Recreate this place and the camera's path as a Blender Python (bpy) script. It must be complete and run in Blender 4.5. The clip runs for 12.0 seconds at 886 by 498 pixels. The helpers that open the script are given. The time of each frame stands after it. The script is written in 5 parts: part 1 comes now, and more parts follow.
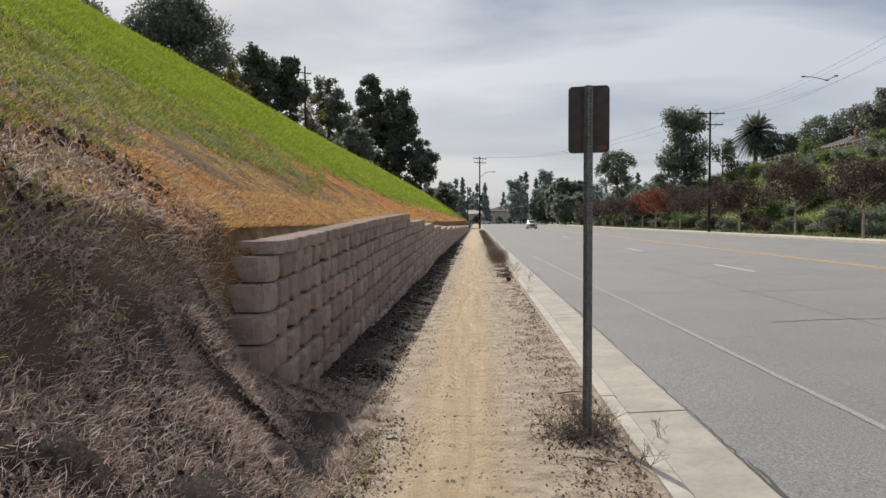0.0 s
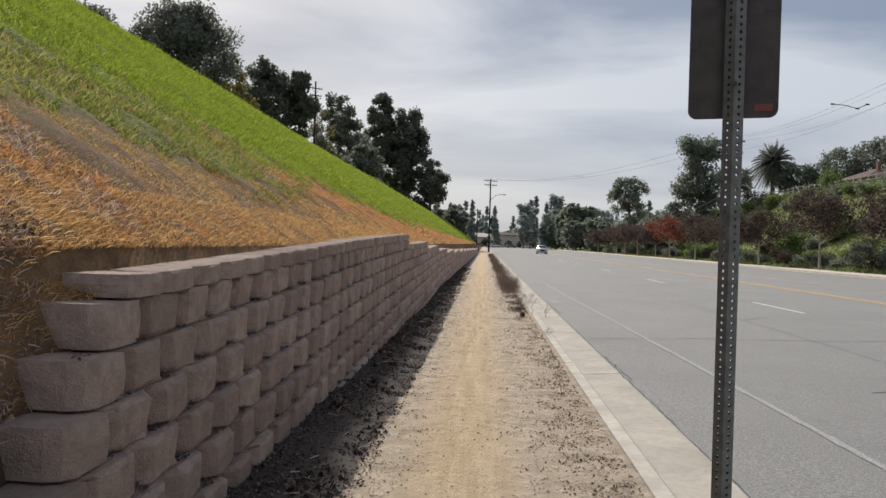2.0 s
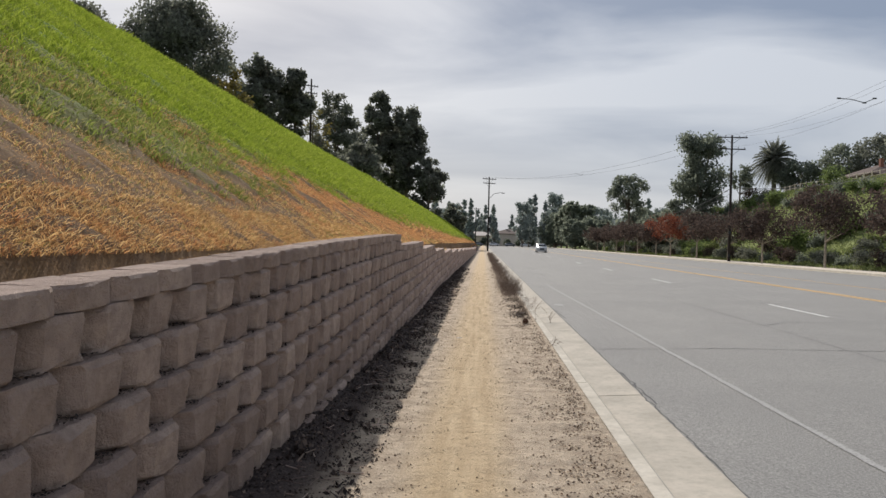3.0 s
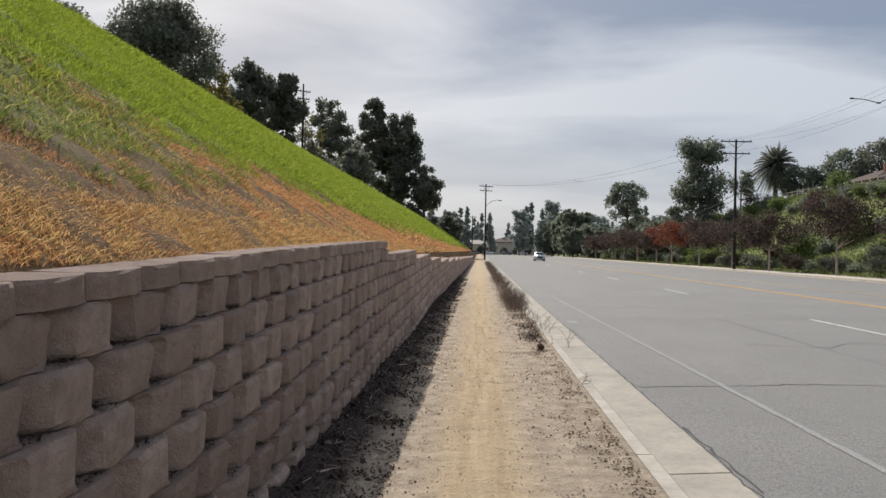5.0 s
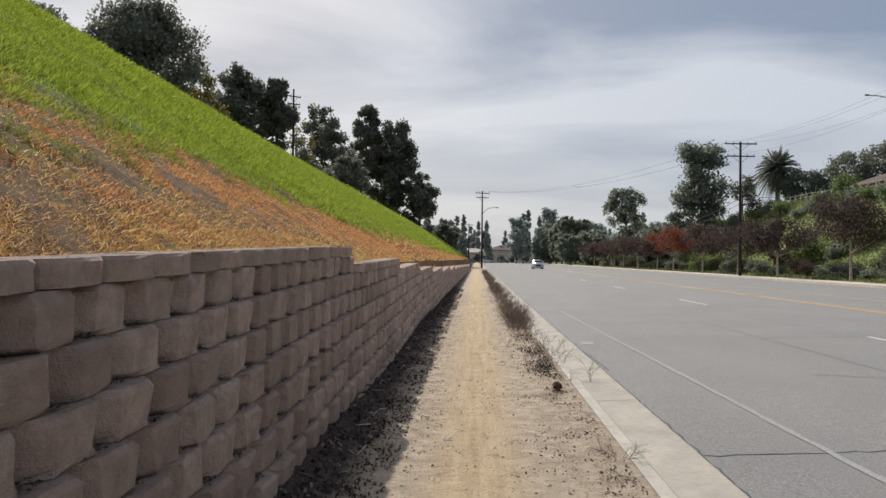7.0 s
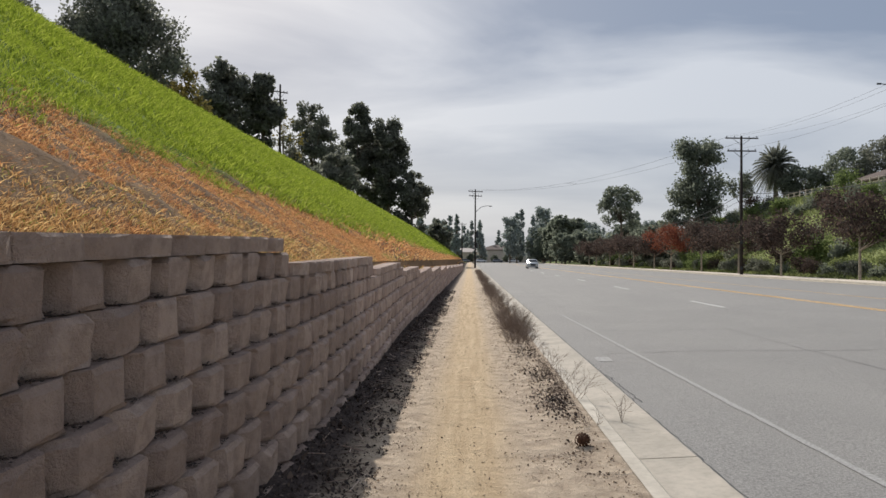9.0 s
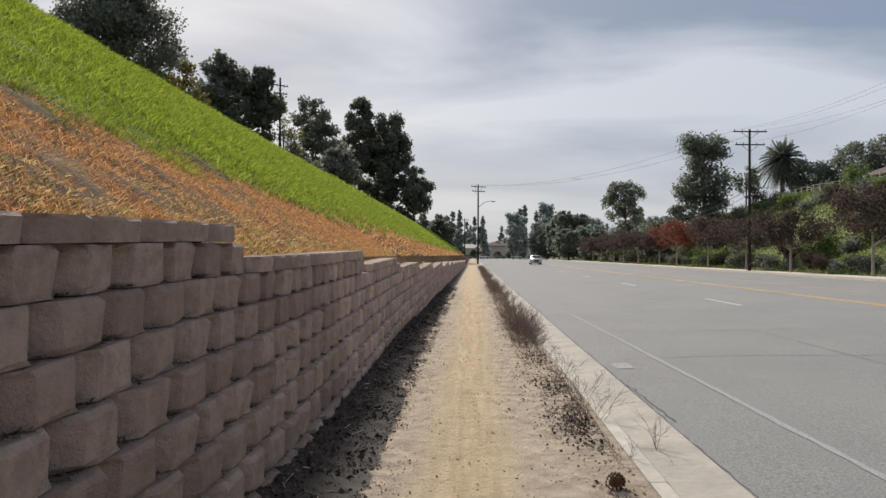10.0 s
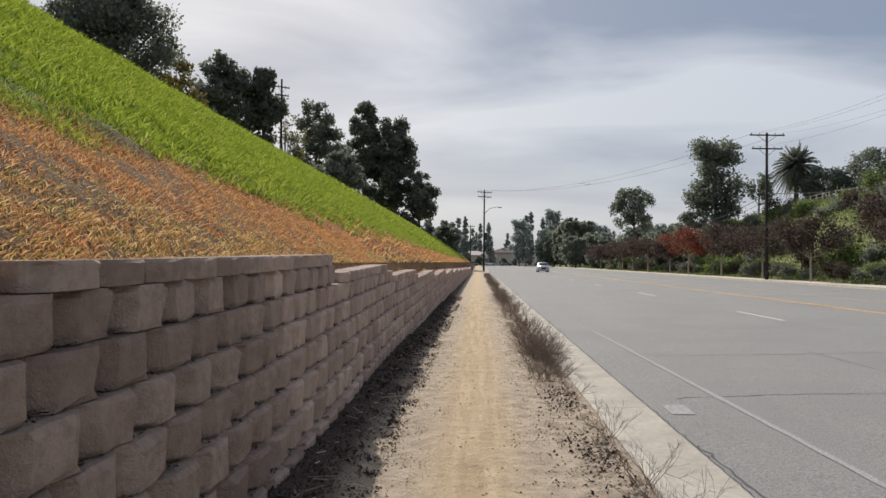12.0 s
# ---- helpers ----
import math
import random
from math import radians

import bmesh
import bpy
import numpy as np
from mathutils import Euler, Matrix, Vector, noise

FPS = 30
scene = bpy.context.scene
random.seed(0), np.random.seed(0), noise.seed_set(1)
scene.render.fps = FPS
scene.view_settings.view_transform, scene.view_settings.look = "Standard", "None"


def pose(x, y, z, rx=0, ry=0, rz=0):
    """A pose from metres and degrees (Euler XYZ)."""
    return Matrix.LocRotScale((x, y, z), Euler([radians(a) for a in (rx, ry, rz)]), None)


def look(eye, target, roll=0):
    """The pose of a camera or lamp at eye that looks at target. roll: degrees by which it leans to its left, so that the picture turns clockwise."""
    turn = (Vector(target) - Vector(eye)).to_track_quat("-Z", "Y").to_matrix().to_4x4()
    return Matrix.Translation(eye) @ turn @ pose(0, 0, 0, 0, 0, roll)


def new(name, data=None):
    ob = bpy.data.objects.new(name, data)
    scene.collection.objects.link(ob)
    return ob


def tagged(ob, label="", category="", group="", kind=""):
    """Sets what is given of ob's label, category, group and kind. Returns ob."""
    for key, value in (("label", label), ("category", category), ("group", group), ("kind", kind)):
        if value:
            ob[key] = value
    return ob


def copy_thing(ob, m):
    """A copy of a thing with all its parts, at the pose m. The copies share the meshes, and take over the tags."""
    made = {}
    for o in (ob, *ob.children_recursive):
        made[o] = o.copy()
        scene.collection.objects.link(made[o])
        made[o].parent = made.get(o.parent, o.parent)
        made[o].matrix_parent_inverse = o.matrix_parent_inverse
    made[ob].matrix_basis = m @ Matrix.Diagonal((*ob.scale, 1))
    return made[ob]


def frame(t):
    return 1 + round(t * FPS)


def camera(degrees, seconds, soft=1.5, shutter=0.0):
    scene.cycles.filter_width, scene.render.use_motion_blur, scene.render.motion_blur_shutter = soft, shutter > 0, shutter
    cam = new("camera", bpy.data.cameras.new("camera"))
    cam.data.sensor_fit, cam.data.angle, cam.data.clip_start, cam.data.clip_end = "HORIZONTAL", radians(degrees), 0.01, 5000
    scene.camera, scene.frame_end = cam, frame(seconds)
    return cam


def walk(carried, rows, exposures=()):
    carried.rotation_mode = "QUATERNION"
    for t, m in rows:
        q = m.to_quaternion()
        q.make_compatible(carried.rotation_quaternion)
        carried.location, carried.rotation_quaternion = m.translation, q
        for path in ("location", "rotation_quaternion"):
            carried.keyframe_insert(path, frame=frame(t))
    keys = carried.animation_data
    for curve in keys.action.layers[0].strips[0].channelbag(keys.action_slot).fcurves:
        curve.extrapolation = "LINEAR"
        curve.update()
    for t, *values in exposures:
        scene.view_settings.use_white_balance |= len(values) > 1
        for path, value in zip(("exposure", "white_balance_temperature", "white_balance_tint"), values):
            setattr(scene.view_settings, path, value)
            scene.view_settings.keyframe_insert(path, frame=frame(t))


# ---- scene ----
cam = camera(63.1, 12.0)
PATH = [
    (0, (0.131, -0.028, 1.551), (-0.319, 9.954, 1.16), -0.23),
    (0.5, (0.149, 0.709, 1.567), (-0.355, 10.69, 1.22), 0.42),
    (1, (0.143, 1.371, 1.591), (-0.392, 11.353, 1.325), 1.08),
    (1.5, (0.125, 2.038, 1.571), (-0.435, 12.021, 1.412), 1.62),
    (2, (0.103, 2.685, 1.578), (-0.466, 12.669, 1.487), 1.59),
    (2.5, (0.108, 3.41, 1.589), (-0.465, 13.393, 1.484), 1.76),
    (3, (0.097, 4.027, 1.609), (-0.455, 14.011, 1.503), 1.33),
    (5, (-0.047, 6.684, 1.598), (-0.549, 16.672, 1.614), 1.04),
    (5.5, (-0.032, 7.421, 1.585), (-0.512, 17.409, 1.579), 1.11),
    (6, (-0.038, 8.15, 1.598), (-0.522, 18.138, 1.617), 1.04),
    (6.5, (-0.001, 8.905, 1.603), (-0.475, 18.894, 1.677), 0.86),
    (7, (-0.022, 9.628, 1.592), (-0.483, 19.616, 1.728), 0.55),
    (9, (0.02, 12.374, 1.562), (-0.35, 22.366, 1.699), 0.24),
    (9.5, (0.054, 13.011, 1.559), (-0.329, 23.003, 1.663), 0.29),
    (10, (0.024, 13.684, 1.538), (-0.385, 23.676, 1.621), 0.23),
    (10.5, (0.017, 14.304, 1.551), (-0.427, 24.294, 1.623), 0.06),
    (11, (-0.003, 15.009, 1.551), (-0.485, 24.997, 1.647), 0.11),
    (11.5, (0.015, 15.683, 1.533), (-0.48, 25.67, 1.669), 0.34),
    (12, (0.009, 16.329, 1.529), (-0.479, 26.315, 1.706), 0.52),
]
walk(cam, [(t, look(eye, target, roll)) for t, eye, target, roll in PATH])

# ---- world, sun ----
SUN_AZ, SUN_EL = 111.0, 33.0
scene.view_settings.exposure = 0.0
world = bpy.data.worlds.new("sky")
scene.world = world
world.use_nodes = True


def sky():
    nt = world.node_tree
    nt.nodes.clear()
    N = nt.nodes.new
    L = nt.links.new
    out, bg, st = N("ShaderNodeOutputWorld"), N("ShaderNodeBackground"), N("ShaderNodeTexSky")
    st.sky_type, st.sun_disc = "NISHITA", False
    st.sun_elevation = radians(SUN_EL)
    st.sun_rotation = radians(90 - SUN_AZ)
    st.air_density, st.dust_density, st.ozone_density = 1.0, 2.5, 1.0
    tc, mp, nz, ramp = N("ShaderNodeTexCoord"), N("ShaderNodeMapping"), N("ShaderNodeTexNoise"), N("ShaderNodeValToRGB")
    sep, dv, comb, mx = N("ShaderNodeSeparateXYZ"), N("ShaderNodeMath"), N("ShaderNodeVectorMath"), N("ShaderNodeMath")
    mx.operation, mx.inputs[1].default_value = "MAXIMUM", 0.02
    dv.operation, dv.inputs[0].default_value = "DIVIDE", 1.0
    ad = N("ShaderNodeMath")
    ad.operation, ad.inputs[1].default_value = "ADD", 0.16
    comb.operation = "SCALE"
    L(tc.outputs["Generated"], sep.inputs[0])
    L(sep.outputs[2], mx.inputs[0])
    L(mx.outputs[0], ad.inputs[0])
    L(ad.outputs[0], dv.inputs[1])
    L(tc.outputs["Generated"], comb.inputs[0])
    L(dv.outputs[0], comb.inputs["Scale"])
    mp.inputs["Scale"].default_value = (0.55, 1.0, 1.0)
    mp.inputs["Rotation"].default_value = (0, 0, radians(-32))
    mp.inputs["Location"].default_value = (2.3, 4.1, 0)
    L(comb.outputs[0], mp.inputs[0])
    nz.inputs["Scale"].default_value, nz.inputs["Detail"].default_value = 1.25, 6
    nz.inputs["Roughness"].default_value, nz.inputs["Distortion"].default_value = 0.5, 0.5
    L(mp.outputs[0], nz.inputs[0])
    ramp.color_ramp.elements[0].position, ramp.color_ramp.elements[1].position = 0.36, 0.64
    ramp.color_ramp.elements[0].color = (2.75, 3.35, 4.5, 1)
    ramp.color_ramp.elements[1].color = (6.9, 7.25, 7.9, 1)
    L(nz.outputs["Fac"], ramp.inputs[0])
    low, hz = N("ShaderNodeMapRange"), N("ShaderNodeMix")
    low.inputs["From Min"].default_value, low.inputs["From Max"].default_value = 0.0, 0.26
    low.inputs["To Min"].default_value, low.inputs["To Max"].default_value = 0.85, 0.0
    L(sep.outputs[2], low.inputs[0])
    hz.data_type = "RGBA"
    hz.inputs["B"].default_value = (5.75, 6.1, 6.75, 1)
    L(low.outputs[0], hz.inputs["Factor"])
    L(ramp.outputs[0], hz.inputs["A"])
    mix = N("ShaderNodeMix")
    mix.data_type = "RGBA"
    mix.inputs["Factor"].default_value = 0.85
    L(st.outputs[0], mix.inputs["A"])
    L(hz.outputs["Result"], mix.inputs["B"])
    L(mix.outputs["Result"], bg.inputs[0])
    bg.inputs[1].default_value = 0.095
    L(bg.outputs[0], out.inputs[0])


sky()
sun = new("sun", bpy.data.lights.new("sun", "SUN"))
sun.data.energy, sun.data.angle, sun.data.color = 4.2, radians(0.6), (1.0, 0.93, 0.84)
_a, _e = radians(SUN_AZ), radians(SUN_EL)
sun.matrix_world = look((math.cos(_a) * math.cos(_e) * 60, math.sin(_a) * math.cos(_e) * 60, math.sin(_e) * 60), (0, 0, 0))


# ---- materials ----
class Mat:
    """A small node builder over one principled surface."""

    def __init__(self, name, rough=0.9, metal=0.0, spec=0.3):
        self.m = bpy.data.materials.new(name)
        self.m.use_nodes = True
        self.nt = self.m.node_tree
        self.p = self.nt.nodes["Principled BSDF"]
        self.p.inputs["Roughness"].default_value = rough
        self.p.inputs["Metallic"].default_value = metal
        self.p.inputs["Specular IOR Level"].default_value = spec
        self.pos = None

    def n(self, kind, **kw):
        nd = self.nt.nodes.new("ShaderNode" + kind)
        for k, v in kw.items():
            if k in ("operation", "data_type", "blend_type", "noise_dimensions", "attribute_name", "feature", "interpolation_type"):
                if k == "operation":
                    nd.operation = v
                elif k == "data_type":
                    nd.data_type = v
                elif k == "blend_type":
                    nd.blend_type = v
                elif k == "attribute_name":
                    nd.attribute_name = v
                elif k == "feature":
                    nd.feature = v
            else:
                nd.inputs[k].default_value = v
        return nd

    def l(self, a, b):
        self.nt.links.new(a, b)

    def coords(self, scale=(1, 1, 1)):
        if self.pos is None:
            self.pos = self.n("NewGeometry").outputs["Position"]
        mp = self.n("Mapping", Scale=scale)
        self.l(self.pos, mp.inputs[0])
        return mp.outputs[0]

    def noise(self, scale, detail=4, rough=0.55, lo=0.35, hi=0.65, stretch=(1, 1, 1), distortion=0.0):
        nz = self.n("TexNoise", Scale=scale, Detail=detail, Roughness=rough, Distortion=distortion)
        self.l(self.coords(stretch), nz.inputs["Vector"])
        mr = self.n("MapRange")
        mr.inputs["From Min"].default_value, mr.inputs["From Max"].default_value = lo, hi
        self.l(nz.outputs["Fac"], mr.inputs[0])
        return mr.outputs[0]

    def attr(self, name):
        return self.n("Attribute", attribute_name=name).outputs["Fac"]

    def mathop(self, op, a, b):
        nd = self.n("Math", operation=op)
        for i, v in enumerate((a, b)):
            if isinstance(v, (int, float)):
                nd.inputs[i].default_value = v
            else:
                self.l(v, nd.inputs[i])
        return nd.outputs[0]

    def mix(self, fac, a, b, blend="MIX"):
        nd = self.n("Mix", data_type="RGBA", blend_type=blend)
        for key, v in (("Factor", fac), ("A", a), ("B", b)):
            if isinstance(v, tuple):
                nd.inputs[key].default_value = (*v, 1)
            elif isinstance(v, (int, float)):
                nd.inputs[key].default_value = v
            else:
                self.l(v, nd.inputs[key])
        return nd.outputs["Result"]

    def island(self):
        return self.n("NewGeometry").outputs["Random Per Island"]

    def rand(self):
        return self.n("ObjectInfo").outputs["Random"]

    def ramp(self, fac, *stops):
        nd = self.n("ValToRGB")
        els = nd.color_ramp.elements
        while len(els) < len(stops):
            els.new(0.5)
        for e, (p, c) in zip(els, stops):
            e.position, e.color = p, (*c, 1)
        self.l(fac, nd.inputs[0])
        return nd.outputs[0]

    def base(self, c):
        if isinstance(c, tuple):
            self.p.inputs["Base Color"].default_value = (*c, 1)
        else:
            self.l(c, self.p.inputs["Base Color"])
        return self

    def bump(self, h, strength=0.5, dist=0.01):
        b = self.n("Bump", Strength=strength, Distance=dist)
        self.l(h, b.inputs["Height"])
        self.l(b.outputs[0], self.p.inputs["Normal"])
        return self

    def translucent(self, amount):
        tr, mx = self.n("BsdfTranslucent"), self.n("MixShader")
        mx.inputs[0].default_value = amount
        src = self.p.inputs["Base Color"].links
        if src:
            self.l(src[0].from_socket, tr.inputs["Color"])
        else:
            tr.inputs["Color"].default_value = self.p.inputs["Base Color"].default_value
        out = self.nt.nodes["Material Output"]
        self.l(self.p.outputs[0], mx.inputs[1])
        self.l(tr.outputs[0], mx.inputs[2])
        self.l(mx.outputs[0], out.inputs["Surface"])
        return self


def plain(name, c, rough=0.6, metal=0.0, vary=0.15, scale=8.0, spec=0.3):
    m = Mat(name, rough, metal, spec)
    lo = tuple(v * (1 - vary) for v in c)
    hi = tuple(min(1, v * (1 + vary)) for v in c)
    m.base(m.mix(m.noise(scale), lo, hi))
    m.bump(m.noise(scale * 6), 0.15, 0.004)
    return m.m


def leafy(name, stops, trans=0.35):
    m = Mat(name, 0.75, 0, 0.2)
    m.base(m.ramp(m.island(), *stops))
    m.translucent(trans)
    return m.m


def make_ground():
    m = Mat("soil and turf", 0.95, 0, 0.1)
    fine = m.noise(60, 5, 0.7, 0.3, 0.7)
    mid = m.noise(5, 5, 0.6)
    big = m.noise(0.9, 3, 0.5)
    tracks = m.noise(9, 3, 0.6, 0.35, 0.65, (1.0, 0.06, 1.0))
    pale = m.mix(tracks, (0.60, 0.45, 0.285), (0.76, 0.60, 0.40))
    grit = m.mix(mid, (0.46, 0.37, 0.285), (0.72, 0.60, 0.465))
    path = m.mix(m.attr("track"), grit, pale)
    path = m.mix(m.mathop("MULTIPLY", fine, 0.35), path, (0.34, 0.25, 0.16))
    # ground under litter and thatch, taken darker to deepen the wall's shadow
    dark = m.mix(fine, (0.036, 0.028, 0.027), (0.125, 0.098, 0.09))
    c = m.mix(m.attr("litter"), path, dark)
    dry = m.mix(big, (0.30, 0.18, 0.09), (0.42, 0.26, 0.125))
    dry = m.mix(m.mathop("MULTIPLY", mid, 0.7), dry, (0.12, 0.08, 0.055))
    dry = m.mix(m.mathop("MULTIPLY", fine, 0.75), dry, (0.085, 0.058, 0.045))
    c = m.mix(m.attr("dry"), c, dry)
    green = m.mix(mid, (0.07, 0.12, 0.015), (0.16, 0.26, 0.03))
    c = m.mix(m.attr("green"), c, green)
    m.base(c)
    h = m.mathop("ADD", m.mathop("MULTIPLY", fine, 0.5), mid)
    m.bump(h, 0.8, 0.03)
    return m.m


def make_asphalt():
    m = Mat("asphalt", 0.88, 0, 0.3)
    agg = m.noise(48, 5, 0.95, 0.36, 0.64)
    patch = m.noise(0.35, 4, 0.6, 0.3, 0.7)
    lanes = m.noise(0.9, 3, 0.5, 0.3, 0.7, (1.0, 0.04, 1.0))
    c = m.mix(agg, (0.09, 0.087, 0.085), (0.50, 0.485, 0.46))
    c = m.mix(m.mathop("MULTIPLY", patch, 0.35), c, (0.17, 0.168, 0.168))
    c = m.mix(m.mathop("MULTIPLY", lanes, 0.25), c, (0.31, 0.30, 0.285))
    m.base(c)
    m.bump(agg, 0.5, 0.006)
    return m.m


def make_concrete(name, lo, hi):
    m = Mat(name, 0.9, 0, 0.25)
    c = m.mix(m.noise(2.2, 5, 0.6), lo, hi)
    c = m.mix(m.mathop("MULTIPLY", m.noise(14, 5, 0.7, 0.45, 0.75), 0.4), c, tuple(v * 0.6 for v in lo))
    m.base(c)
    m.bump(m.noise(60, 4, 0.7), 0.35, 0.004)
    return m.m


def make_block():
    m = Mat("split-face concrete block", 0.93, 0, 0.2)
    r = m.rand()
    tone = m.ramp(r, (0.0, (0.33, 0.245, 0.21)), (0.5, (0.42, 0.32, 0.275)), (1.0, (0.50, 0.385, 0.33)))
    c = m.mix(m.mathop("MULTIPLY", m.noise(9, 6, 0.7, 0.42, 0.62), 0.5), tone, (0.23, 0.17, 0.15))
    c = m.mix(m.mathop("MULTIPLY", m.noise(55, 3, 0.7, 0.55, 0.75), 0.5), c, (0.42, 0.34, 0.27))
    m.base(c)
    h = m.mathop("ADD", m.noise(16, 6, 0.7, 0.3, 0.7), m.mathop("MULTIPLY", m.noise(90, 3, 0.8, 0.35, 0.65), 0.35))
    m.bump(h, 0.9, 0.018)
    return m.m


M_GROUND = make_ground()
M_ASPHALT = make_asphalt()
M_GUTTER = make_concrete("gutter concrete", (0.40, 0.365, 0.31), (0.52, 0.47, 0.40))
M_KERB = make_concrete("kerb concrete", (0.46, 0.42, 0.355), (0.62, 0.57, 0.49))
M_WALK = make_concrete("sidewalk concrete", (0.62, 0.55, 0.46), (0.78, 0.71, 0.61))
M_BLOCK = make_block()
M_WHITE = plain("worn white road paint", (0.68, 0.68, 0.66), 0.8, vary=0.2, scale=14)
M_WORN = plain("faded road paint", (0.34, 0.335, 0.325), 0.85, vary=0.25, scale=40)
M_YELLOW = plain("yellow road paint", (0.74, 0.46, 0.17), 0.8, vary=0.25, scale=14)
M_TAR = plain("tar", (0.085, 0.083, 0.085), 0.7)
M_STEEL = plain("galvanised steel", (0.15, 0.152, 0.15), 0.6, 0.35, 0.2, 25)
M_SIGN = plain("dull sheet aluminium", (0.075, 0.066, 0.062), 0.6, 0.2, 0.2, 12)
M_TIMBER = plain("creosoted timber", (0.032, 0.025, 0.022), 0.9, vary=0.3, scale=5)
M_BARK = plain("grey bark", (0.16, 0.13, 0.10), 0.95, vary=0.35, scale=9)
M_PALEBARK = plain("pale bark", (0.30, 0.26, 0.21), 0.95, vary=0.3, scale=9)
M_DARKMETAL = plain("dark painted metal", (0.05, 0.055, 0.06), 0.5, 0.3)
M_RED = plain("red sticker", (0.18, 0.065, 0.055), 0.5)
M_WIRE = plain("wire", (0.06, 0.06, 0.065), 0.6, 0.2)
L_GREEN = leafy("grass blades", ((0.0, (0.16, 0.22, 0.02)), (0.6, (0.30, 0.38, 0.045)), (1.0, (0.44, 0.49, 0.09))), 0.5)
L_OLIVE = leafy("patchy grass blades", ((0.0, (0.12, 0.16, 0.03)), (0.5, (0.27, 0.33, 0.07)), (1.0, (0.48, 0.42, 0.16))), 0.5)
L_DRY = leafy("dry orange grass", ((0.0, (0.26, 0.14, 0.07)), (0.5, (0.64, 0.37, 0.15)), (1.0, (0.88, 0.65, 0.32))), 0.55)
L_RUST = leafy("rust coloured dry grass", ((0.0, (0.24, 0.10, 0.048)), (0.5, (0.62, 0.30, 0.13)), (1.0, (0.84, 0.51, 0.23))), 0.55)
L_THATCH = leafy("dead grey thatch", ((0.0, (0.12, 0.085, 0.075)), (0.5, (0.47, 0.355, 0.30)), (1.0, (0.90, 0.76, 0.66))), 0.4)
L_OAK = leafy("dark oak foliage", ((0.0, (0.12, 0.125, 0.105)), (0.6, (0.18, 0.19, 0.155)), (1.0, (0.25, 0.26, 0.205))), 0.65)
L_EUC = leafy("grey-green gum foliage", ((0.0, (0.13, 0.15, 0.12)), (0.6, (0.20, 0.225, 0.175)), (1.0, (0.27, 0.295, 0.225))), 0.65)
L_GRN = leafy("mid green foliage", ((0.0, (0.08, 0.11, 0.04)), (0.6, (0.15, 0.20, 0.07)), (1.0, (0.26, 0.32, 0.12))), 0.6)
L_PURPLE = leafy("burgundy brown foliage", ((0.0, (0.055, 0.042, 0.038)), (0.6, (0.09, 0.067, 0.058)), (1.0, (0.14, 0.10, 0.082))), 0.5)
# far conifer leaves, paled so that their colour carries the distance haze
L_HAZED = leafy("grey-green conifer foliage paled for haze", ((0.0, (0.24, 0.27, 0.26)), (0.6, (0.30, 0.34, 0.32)), (1.0, (0.36, 0.40, 0.38))), 0.5)
L_BRUSH = leafy("dusty olive brush", ((0.0, (0.11, 0.13, 0.05)), (0.6, (0.20, 0.24, 0.09)), (1.0, (0.32, 0.35, 0.14))), 0.45)
# leaf dirt, its tone lowered so the colour adds to the wall's shade
L_DIRT_SHADE = leafy("decayed leaves darkened for shade", ((0.0, (0.022, 0.017, 0.016)), (0.7, (0.065, 0.048, 0.042)), (1.0, (0.20, 0.15, 0.12))), 0.05)
L_TUFT = leafy("coarse dark green grass", ((0.0, (0.10, 0.14, 0.03)), (0.6, (0.20, 0.25, 0.05)), (1.0, (0.34, 0.36, 0.11))), 0.45)
L_FLAME = leafy("orange red foliage", ((0.0, (0.12, 0.04, 0.03)), (0.6, (0.24, 0.075, 0.045)), (1.0, (0.34, 0.13, 0.07))), 0.35)
L_YELLOW = leafy("yellowing foliage", ((0.0, (0.10, 0.09, 0.03)), (0.6, (0.22, 0.18, 0.06)), (1.0, (0.32, 0.26, 0.10))), 0.35)


# ---- mesh helpers ----
def link_mesh(name, me, material, parent=None, label="", kind="", category=""):
    ob = new(name, me)
    if material is not None and not me.materials:
        me.materials.append(material)
    ob.parent = parent
    return tagged(ob, label=label, kind=kind, category=category)


def part(name, bm, material, parent=None, label="", kind="", category="", smooth=False):
    me = bpy.data.meshes.new(name)
    bm.to_mesh(me)
    bm.free()
    if smooth:
        me.shade_smooth()
    return link_mesh(name, me, material, parent, label, kind, category)


def base_at(name, loc, label, category, rz=0.0, group=""):
    ob = new(name)
    ob.empty_display_size = 0.2
    ob.matrix_basis = pose(*loc, 0, 0, rz)
    return tagged(ob, label=label, category=category, group=group)


def array_mesh(name, co, faces, mat, kind="stuff", label="", category="", smooth=False, parent=None):
    """co (n,3) array; faces (m,k) integer array with k corners each."""
    me = bpy.data.meshes.new(name)
    m, k = faces.shape
    me.vertices.add(len(co))
    me.vertices.foreach_set("co", np.ascontiguousarray(co, dtype=np.float32).ravel())
    me.loops.add(m * k)
    me.loops.foreach_set("vertex_index", np.ascontiguousarray(faces, dtype=np.int32).ravel())
    me.polygons.add(m)
    me.polygons.foreach_set("loop_start", np.arange(0, m * k, k, dtype=np.int32))
    me.update(calc_edges=True)
    if smooth:
        me.shade_smooth()
    return link_mesh(name, me, mat, parent, label, kind, category)


